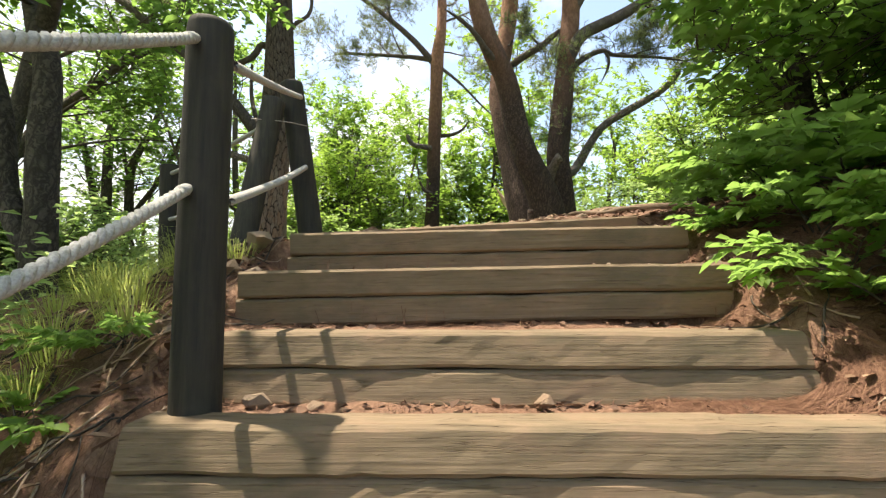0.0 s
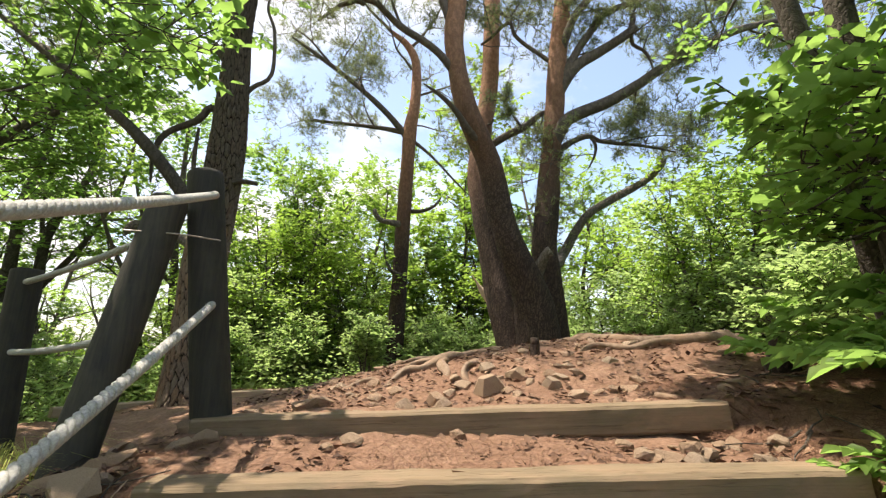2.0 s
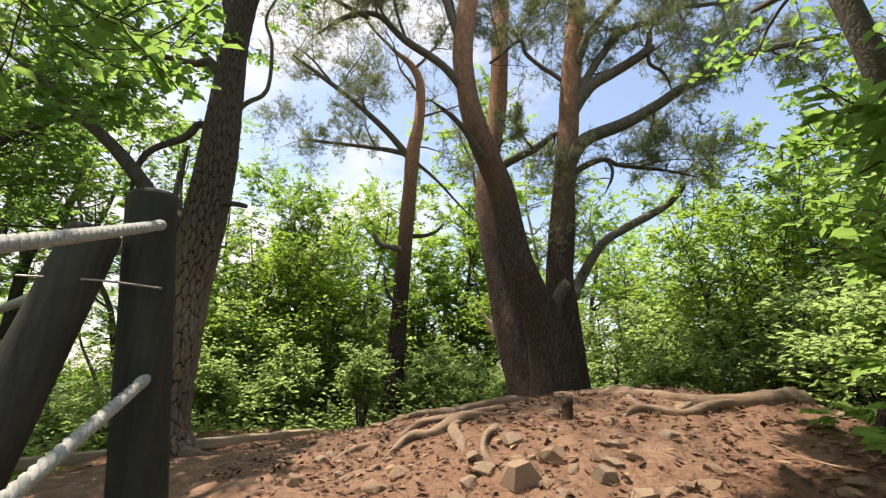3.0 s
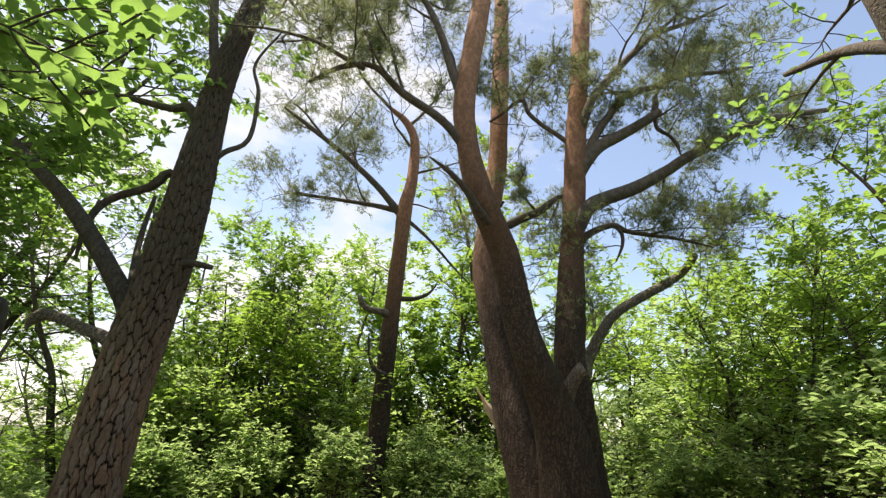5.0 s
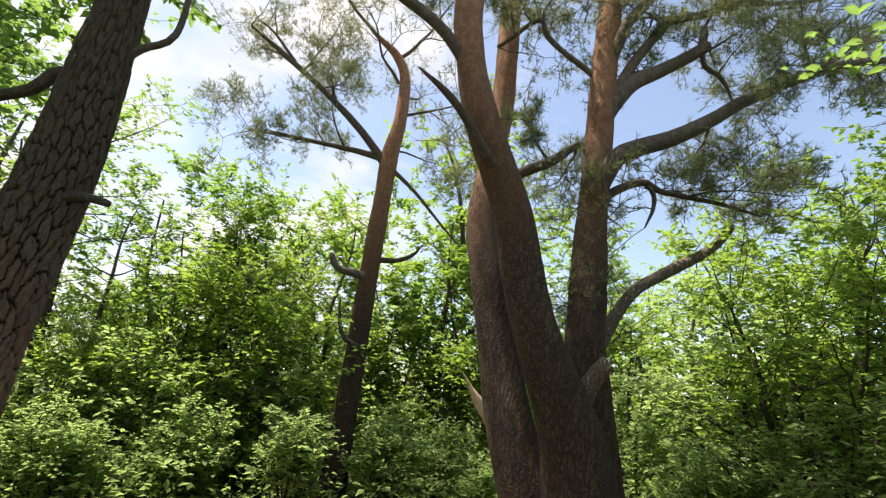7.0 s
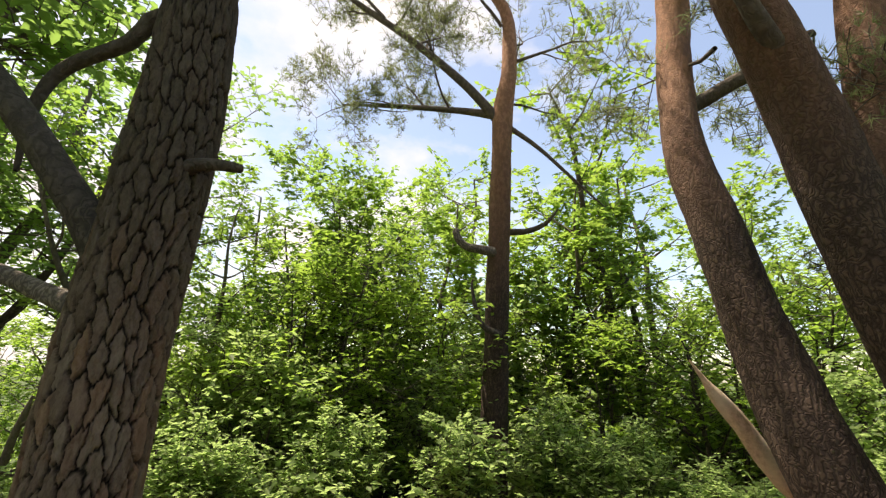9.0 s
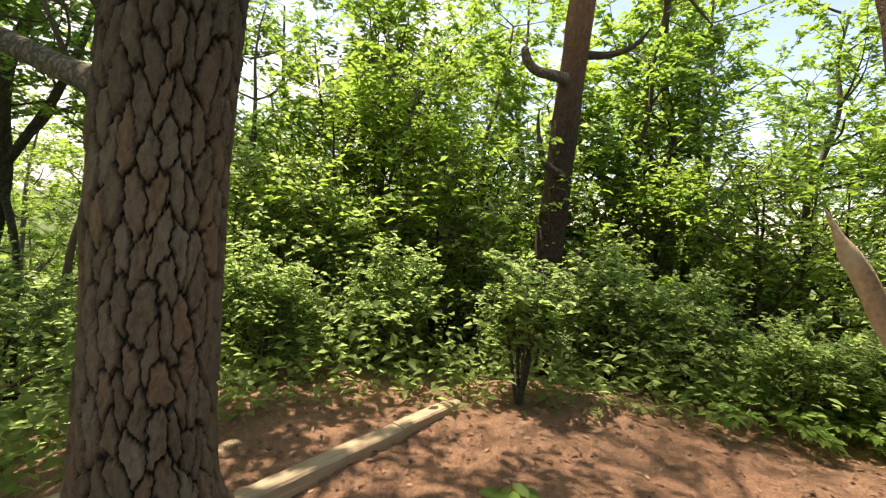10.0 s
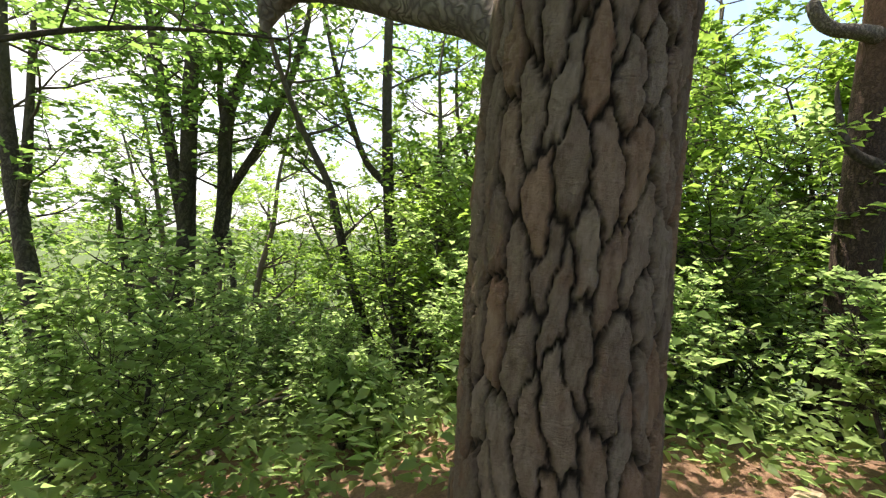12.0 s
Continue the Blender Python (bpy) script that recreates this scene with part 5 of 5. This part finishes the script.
for k, line in enumerate([
    [(1.25, 6.0, 0.0, 0.07), (1.1, 5.2, 0.01, 0.06), (1.2, 4.5, 0.01, 0.055), (1.5, 3.98, 0.03, 0.06), (2.0, 4.02, 0.03, 0.07), (2.5, 4.4, 0.02, 0.06), (2.95, 4.95, -0.03, 0.04)],
    [(1.1, 5.6, 0.0, 0.05), (0.75, 5.25, 0.02, 0.045), (0.55, 5.1, 0.05, 0.042), (0.1, 4.95, 0.02, 0.04), (-0.12, 4.78, 0.05, 0.036), (-0.26, 4.8, 0.02, 0.034), (-0.55, 4.5, -0.01, 0.026), (-0.8, 4.3, -0.04, 0.02)],
    [(0.9, 4.9, 0.02, 0.03), (1.2, 4.4, 0.02, 0.028), (1.1, 4.0, 0.02, 0.025), (1.3, 3.7, -0.02, 0.02)],
] + [
    [(0.10, 4.15, 0.02, 0.026), (0.03, 3.95, 0.05, 0.026), (0.05, 3.72, 0.02, 0.024), (0.02, 3.5, -0.03, 0.018)],
    [(0.1, 4.6, 0.01, 0.03), (0.3, 4.4, 0.03, 0.03), (0.6, 4.5, 0.0, 0.025), (0.8, 4.9, -0.02, 0.02)],
    [(-0.45, 3.72, -0.03, 0.03), (-0.34, 3.88, 0.0, 0.026), (-0.2, 4.02, 0.05, 0.034), (-0.08, 4.0, 0.03, 0.036), (0.1, 4.12, 0.06, 0.03), (0.35, 4.3, 0.0, 0.022)],
    [(0.85, 3.75, -0.03, 0.025), (1.05, 3.9, 0.04, 0.028), (1.25, 3.8, 0.02, 0.03), (1.45, 3.86, 0.05, 0.028), (1.75, 3.98, 0.02, 0.026), (2.1, 4.3, -0.03, 0.02)],
] + [
    [(-0.7, 3.9, -0.03, 0.02), (-0.5, 4.12, 0.03, 0.024), (-0.3, 4.18, 0.0, 0.024), (-0.12, 4.34, 0.05, 0.026), (0.2, 4.25, 0.02, 0.02), (0.5, 4.05, -0.02, 0.02)],
    [(0.25, 3.35, -0.03, 0.012), (0.15, 3.55, 0.03, 0.02), (0.2, 3.8, 0.04, 0.024), (0.4, 4.1, 0.0, 0.02)],
    [(-2.5, 6.15, 0.08, 0.07), (-2.2, 5.95, 0.02, 0.05), (-1.9, 5.9, -0.03, 0.03)],
    [(1.9, 6.3, 0.06, 0.07), (2.3, 5.9, 0.02, 0.05), (2.5, 5.3, 0.0, 0.04), (2.9, 5.1, -0.04, 0.03)],
]):
    ob = part("tree_root", soup("tree_root", *tube(spline(on_ground(line, -0.026), 0.03), 12, 0.34, k), True), ROOT)
    tagged(ob, "bare weathered pine root running over the soil", "root", group="bare roots")

stump = part("stump", soup("stump", *tube(spline(on_ground([(0.66, 3.93, -0.1, 0.035), (0.66, 3.93, 0.05, 0.03), (0.66, 3.92, 0.11, 0.026), (0.66, 3.92, 0.115, 0.004)]), 0.02), 10, 0.1, 3), True), RED_PINE)
tagged(stump, "small cut dark stump at the mound's crest", "stump")
stump = part("stump", soup("stump", *tube(spline(on_ground([(1.85, 3.3, -0.1, 0.13), (1.84, 3.28, 0.03, 0.10), (1.80, 3.24, 0.12, 0.06), (1.78, 3.22, 0.20, 0.03), (1.77, 3.21, 0.22, 0.005)]), 0.02), 12, 0.2, 6), True), RED_PINE)
tagged(stump, "broken reddish stump among fallen leaves", "stump")
log = part("dead_trunk", soup("dead_trunk", *tube(spline([(1.95, 7.45, 0.95, 0.08), (1.55, 7.42, 1.6, 0.075), (1.11, 7.4, 2.17, 0.068), (0.94, 7.4, 2.44, 0.058), (0.82, 7.4, 2.6, 0.05), (0.74, 7.4, 2.72, 0.022), (0.65, 7.4, 2.86, 0.005)], 0.03), 14, 0.13, 2), True), BLEACHED)
tagged(log, "pale splintered dead trunk leaning behind the pine", "dead trunk")
for k, (a, b, r) in enumerate([((-6.3, 8.4), (-5.2, 7.6), 0.035), ((-6.6, 7.9), (-4.9, 8.3), 0.025), ((-6.9, 8.5), (-5.6, 8.9), 0.03), ((-5.9, 7.4), (-5.5, 8.8), 0.03)]):
    line = [(a[0] + (b[0] - a[0]) * t, a[1] + (b[1] - a[1]) * t, 0.25 + 0.3 * t * (k % 2) + 0.04 * math.sin(9 * t + k), r * (1 - 0.5 * t)) for t in (0, 0.25, 0.5, 0.75, 1)]
    ob = part("fallen_branch", soup("fallen_branch", *tube(spline(on_ground(line), 0.08), 8, 0.08, k), True), DEADWOOD if k == 3 else TWIG)
    tagged(ob, "fallen dead branch lying in the undergrowth", "branch", group="fallen branches")


# ---- stones ----
def rock_mesh(seed, flat=0.65):
    rng = random.Random(seed)
    bm = bmesh.new()
    for _ in range(18):
        v = Vector((rng.gauss(0, 1), rng.gauss(0, 1), rng.gauss(0, 1))).normalized()
        bm.verts.new((v.x * rng.uniform(0.8, 1.15), v.y * rng.uniform(0.65, 0.95), v.z * flat))
    bmesh.ops.convex_hull(bm, input=bm.verts)
    loose = [v for v in bm.verts if not v.link_faces]
    bmesh.ops.delete(bm, geom=loose, context="VERTS")
    bmesh.ops.recalc_face_normals(bm, faces=bm.faces)
    me = bpy.data.meshes.new("rock")
    bm.to_mesh(me)
    bm.free()
    me.materials.append(STONE)
    return me


ROCKS = [rock_mesh(200 + k, 0.45 + 0.07 * (k % 5)) for k in range(9)]


def rock(x, y, size, sink=0.25, label="angular tan stone lying on the soil"):
    ob = new("rock", rng.choice(ROCKS))
    ob.matrix_world = Matrix.Translation((x, y, rest(x, y) + size * (0.5 - sink))) @ pose(0, 0, 0, rng.uniform(-18, 18), rng.uniform(-18, 18), rng.uniform(0, 360)) @ Matrix.Diagonal((size, size * rng.uniform(0.75, 1.1), size * rng.uniform(0.8, 1.1), 1))
    return tagged(ob, label, "rock", group="loose stones")


rng = random.Random(77)
rock(0.25, 1.36, 0.042, 0.0, "fist-sized tan stone on the tread")
rock(-0.60, 1.37, 0.05, 0.1)
rock(-0.42, 1.36, 0.03)
rock(-0.33, 1.33, 0.022)
for x, y, r in [(0.24, 3.27, 0.10), (-0.03, 3.06, 0.075), (-0.58, 2.92, 0.10), (-0.80, 2.88, 0.05), (0.55, 3.2, 0.06), (0.42, 3.42, 0.07), (-0.30, 3.10, 0.05), (0.72, 3.3, 0.05), (0.1, 3.55, 0.06), (0.35, 3.1, 0.04), (1.0, 3.2, 0.05), (0.8, 3.7, 0.05), (-0.25, 3.5, 0.05), (0.6, 4.0, 0.045), (-0.98, 2.18, 0.11), (-1.02, 1.98, 0.07), (-1.05, 2.42, 0.07), (-0.93, 2.55, 0.06), (-1.1, 2.55, 0.05), (-0.86, 2.62, 0.05), (-1.15, 2.3, 0.05), (-0.98, 2.72, 0.05), (-0.35, 2.55, 0.05), (-0.42, 2.5, 0.03), (-0.88, 1.93, 0.05), (-0.72, 1.97, 0.04), (-0.55, 1.95, 0.045), (-0.95, 1.72, 0.05), (-1.08, 1.62, 0.06)]:
    rock(x, y, r)
for _ in range(34):
    rock(rng.uniform(0.45, 1.15), rng.uniform(1.93, 2.07), rng.uniform(0.018, 0.05))
for _ in range(26):
    rock(rng.uniform(0.55, 1.1), rng.uniform(2.3, 2.52), rng.uniform(0.018, 0.05))
for _ in range(22):
    rock(rng.uniform(-0.8, 0.4), rng.uniform(1.93, 2.05), rng.uniform(0.012, 0.03))
for _ in range(20):
    rock(rng.uniform(-1.2, -0.9), rng.uniform(1.5, 2.6), rng.uniform(0.015, 0.045))
for _ in range(150):
    rock(rng.uniform(-1.0, 2.2), rng.uniform(2.85, 5.2), 0.012 + 0.05 * rng.random() ** 2.2, 0.35)
for _ in range(26):
    rock(rng.gauss(0.35, 0.45), rng.gauss(3.35, 0.3), rng.uniform(0.03, 0.07), 0.4)

# low plants of the forest floor, round the bare hilltop
def floor_plants(n):
    r = np.random.default_rng(55)
    xy = np.stack([r.uniform(-14, 11, 5 * n), r.uniform(-3, 19, 5 * n)], 1)
    x, y = xy[:, 0], xy[:, 1]
    bare = (((x + 0.3) / 3.9) ** 2 + ((y - 5.2) / 2.88) ** 2 < 1) | ((x > -2.5) & (x < 2.2) & (y < 5)) | ((x > 0) & (x < 3.4) & (y > 2) & (y < 7))
    keep = ~bare & (r.uniform(0, 1, len(x)) < np.clip(1.25 - np.hypot(x + 1, y - 7) / 15, 0.12, 1))
    xy = xy[keep][:n]
    hub = xy + r.normal(0, 0.12, xy.shape)
    z = ground_z(xy[:, 0], xy[:, 1]) + 0.95 * r.uniform(0, 1, len(xy)) ** 1.4 * (0.25 + 0.75 * np.abs(np.sin(1.9 * xy[:, 0] + 0.8 * np.sin(2.3 * xy[:, 1])) * np.sin(2.1 * xy[:, 1] + 1 + np.sin(1.3 * xy[:, 0]))))
    p = np.c_[hub, np.maximum(z, ground_z(hub[:, 0], hub[:, 1]) + 0.02)]
    return leaves(p, r.normal(0, 1, p.shape) * (1, 1, 0.25), 0.105, r, flat=1.2, wide=0.55)


def far_woods(n):
    """The crowns of the woods down the slopes."""
    r = np.random.default_rng(66)
    a, d = r.uniform(0, 6.283, n), r.uniform(24, 90, n)
    hub = np.stack([d * np.cos(a), 5 + d * np.sin(a)], 1)
    h = ground_z(hub[:, 0], hub[:, 1]) + r.uniform(2, 6, n)
    pts = np.repeat(np.c_[hub, h], 130, 0)
    off = unit(r, len(pts)) * (r.uniform(0.3, 1, len(pts)) ** 0.5)[:, None] * np.array([2.8, 2.8, 3.4])
    return leaves(pts + off, off + r.normal(0, 1, off.shape), 0.55, r, flat=1.0, wide=0.7)


tagged(part("distant_woods", soup("distant_woods", *far_woods(420)), LEAF), "far woodland crowns below the hilltop", "woods", kind="stuff")
tagged(part("floor_plants", soup("floor_plants", *floor_plants(105000)), LEAF_SHRUB), "low leafy plants covering the forest floor", "undergrowth", kind="stuff")

# pebbles, needles and leaves fallen on the soil
g = np.random.default_rng(8)


def scattered(n, x0, x1, y0, y1):
    return np.stack([g.uniform(x0, x1, n), g.uniform(y0, y1, n)], 1)


def pebble_field(n):
    xy = np.vstack([scattered(n, -1.0, 1.2, 1.2, 2.7), scattered(n, -1.6, 2.4, 2.7, 5.4), scattered(n // 2, -2.2, 1.2, 5.4, 8.2)])
    base = np.array([(1, 0, 0), (-0.5, 0.8, 0), (-0.5, -0.8, 0), (0.1, 0, 0.7)])
    f = np.array([(0, 1, 3), (1, 2, 3), (2, 0, 3)])
    s = g.uniform(0.004, 0.013, len(xy))
    a = g.uniform(0, 6.28, len(xy))
    c, d = np.cos(a)[:, None], np.sin(a)[:, None]
    jig = base[None] * g.uniform(0.6, 1.4, (len(xy), 4, 3))
    v = np.stack([jig[..., 0] * c - jig[..., 1] * d, jig[..., 0] * d + jig[..., 1] * c, jig[..., 2]], -1) * s[:, None, None]
    v[..., :2] += xy[:, None]
    v[..., 2] += ground_z(xy[:, 0], xy[:, 1])[:, None]
    return v.reshape(-1, 3), (np.arange(len(xy))[:, None, None] * 4 + f).reshape(-1, 3)


def straw_field(n, regions):
    xy = np.vstack([scattered(int(n * w), *r) for w, r in regions])
    k = len(xy)
    a = g.uniform(0, 6.28, k)
    l = g.uniform(0.03, 0.07, k)
    d = np.stack([np.cos(a), np.sin(a)], 1) * l[:, None]
    w = np.stack([-np.sin(a), np.cos(a)], 1) * 0.0012
    lift = g.uniform(0.002, 0.014, k)
    rows = []
    for p, up in ((xy - d - w, 0), (xy - d + w, 0.0), (xy + d, 1)):
        rows.append(np.c_[p, ground_z(p[:, 0], p[:, 1]) + lift + up * g.uniform(0, 0.02, k)])
    return np.stack(rows, 1).reshape(-1, 3), np.arange(3 * k).reshape(-1, 3)


tagged(part("pebbles", soup("pebbles", *pebble_field(1800)), SOIL), "small pebbles and clods scattered over the soil", "pebbles", kind="stuff")
regions = [(0.26, (-2.2, -0.85, 0.6, 2.6)), (0.34, (0.95, 2.4, 1.15, 3.2)), (0.12, (0.55, 1.25, 1.2, 1.45)), (0.06, (-0.8, 0.6, 1.25, 2.6)), (0.22, (-0.8, 2.6, 2.8, 5.4)), (0.55, (-3.4, 2.2, 5.4, 8.3))]
tagged(part("needle_litter", soup("needle_litter", *straw_field(52000, regions)), STRAW), "reddish-brown fallen pine needles", "litter", kind="stuff")
lp = np.vstack([scattered(700, -2.2, -0.9, 0.6, 2.6), scattered(650, 1.1, 2.4, 1.1, 3.4), scattered(500, -0.9, 2.6, 2.9, 5.4), scattered(420, -3.4, 1.8, 5.6, 8.3)])
lz = np.c_[lp, ground_z(lp[:, 0], lp[:, 1]) + 0.008]
lw = g.normal(0, 1, (len(lz), 3)) * (1, 1, 0.12)
tagged(part("leaf_litter", soup("leaf_litter", *leaves(lz, lw, 0.055, g, flat=2.5, fine=True, hang=0.0)), FALLEN), "dry brown fallen leaves", "litter", kind="stuff")
chips = np.vstack([scattered(3600, -1.3, 2.8, 2.85, 5.3), scattered(1300, 1.0, 2.4, 1.2, 2.9), scattered(700, -0.8, 1.1, 1.25, 2.6), scattered(1300, -2.2, -0.9, 0.7, 2.8), scattered(1100, -3.0, 2.0, 5.4, 8.2)])
clump = np.sin(4.1 * chips[:, 0] + 1.7 * np.sin(3.3 * chips[:, 1])) * np.sin(4.7 * chips[:, 1] + 1.3 * np.sin(2.9 * chips[:, 0]))
chips = chips[clump + g.normal(0, 0.5, len(chips)) > -0.25]
cz = np.c_[chips, ground_z(chips[:, 0], chips[:, 1]) + 0.012]
tagged(part("bark_litter", soup("bark_litter", *leaves(cz, g.normal(0, 1, cz.shape) * (1, 1, 0.25), 0.038, g, flat=1.4, wide=0.75, hang=0.1)), CHIPS), "dark flakes of bark and leaf on the soil", "litter", kind="stuff")
for _ in range(230):
    x, y = (rng.uniform(-2.0, -0.86), rng.uniform(0.6, 2.2)) if rng.random() < 0.75 else (rng.uniform(1.1, 2.0), rng.uniform(1.2, 3.2))
    a, l = rng.uniform(0, 6.28), rng.uniform(0.12, 0.35)
    line = on_ground([(x + math.cos(a) * l * t, y + math.sin(a) * l * t + 0.02 * math.sin(7 * t + a), 0.012 + 0.02 * t, 0.005 * (1.1 - t)) for t in (0, 0.33, 0.66, 1)])
    tagged(part("twig", soup("twig", *tube(spline(line, 0.04), 5), True), DEADWOOD if rng.random() < 0.4 else TWIG), "thin dry twig lying on the ground", "twig", group="fallen twigs")

# ---- grass ----
def grass_tuft(seed, n, high):
    r = np.random.default_rng(seed)
    a = r.uniform(0, 6.28, n)
    out = np.stack([np.cos(a), np.sin(a), np.zeros(n)], 1)
    root = out * r.uniform(0, 0.13, n)[:, None]
    l = high * r.uniform(0.5, 1.1, n)[:, None]
    bend = r.uniform(0.3, 1.2, n)[:, None]
    side = np.cross(out, (0, 0, 1.0)) * 0.0019
    up = np.array([0, 0, 1.0])
    m = root + out * l * bend * 0.38 + up * l * (0.62 - 0.12 * bend)
    t = root + out * l * bend * 1.05 + up * l * (0.85 - 0.6 * bend)
    v = np.stack([root - side, root + side, m + side * 0.8, m - side * 0.8, t], 1).reshape(-1, 3)
    f = (np.arange(n)[:, None, None] * 5 + np.array([(0, 1, 2), (0, 2, 3), (3, 2, 4)])).reshape(-1, 3)
    return soup("grass_tuft", v, f)


TUFTS = [grass_tuft(300 + k, 120, 0.24 + 0.05 * k) for k in range(3)]
for x, y, s in [(-1.30, 1.75, 1.0), (-1.42, 1.95, 1.1), (-1.25, 2.05, 0.9), (-1.55, 1.7, 1.0), (-1.6, 2.1, 1.1), (-1.45, 1.5, 0.8), (-1.75, 1.9, 1.0), (-1.8, 2.2, 1.0), (-1.35, 2.25, 0.9), (-1.05, 2.1, 0.7), (-1.95, 1.7, 0.9), (-1.6, 2.5, 1.0), (-1.85, 2.6, 1.0), (-2.1, 2.3, 1.0), (-1.5, 2.8, 0.9), (-2.0, 3.1, 1.0), (-2.5, 3.0, 1.0), (-1.65, 1.45, 0.7), (-2.3, 2.0, 1.0), (1.5, 8.0, 0.9), (1.2, 8.1, 0.8), (1.8, 7.7, 0.9)]:
    ob = part("grass_tuft", rng.choice(TUFTS), GRASS)
    ob.matrix_world = Matrix.Translation((x, y, rest(x, y) - 0.01)) @ pose(0, 0, 0, 0, 0, rng.uniform(0, 360)) @ Matrix.Scale(s, 4)
    tagged(ob, "bright green tuft of long grass", "grass", group="grass tufts")
sprig = tagged(part("leaf_sprig", soup("leaf_sprig", *leaves(np.tile([[-1.10, 6.80, rest(-1.1, 6.8) + 0.02]], (16, 1)) + g.uniform(-0.1, 0.1, (16, 3)) * (1, 1, 0.1), g.normal(0, 1, (16, 3)) * (1, 1, 0.1), 0.12, g, flat=2.5, fine=True, hang=0.0)), LEAF_NEAR), "fresh green leaf sprig fallen on the terrace", "leaves")
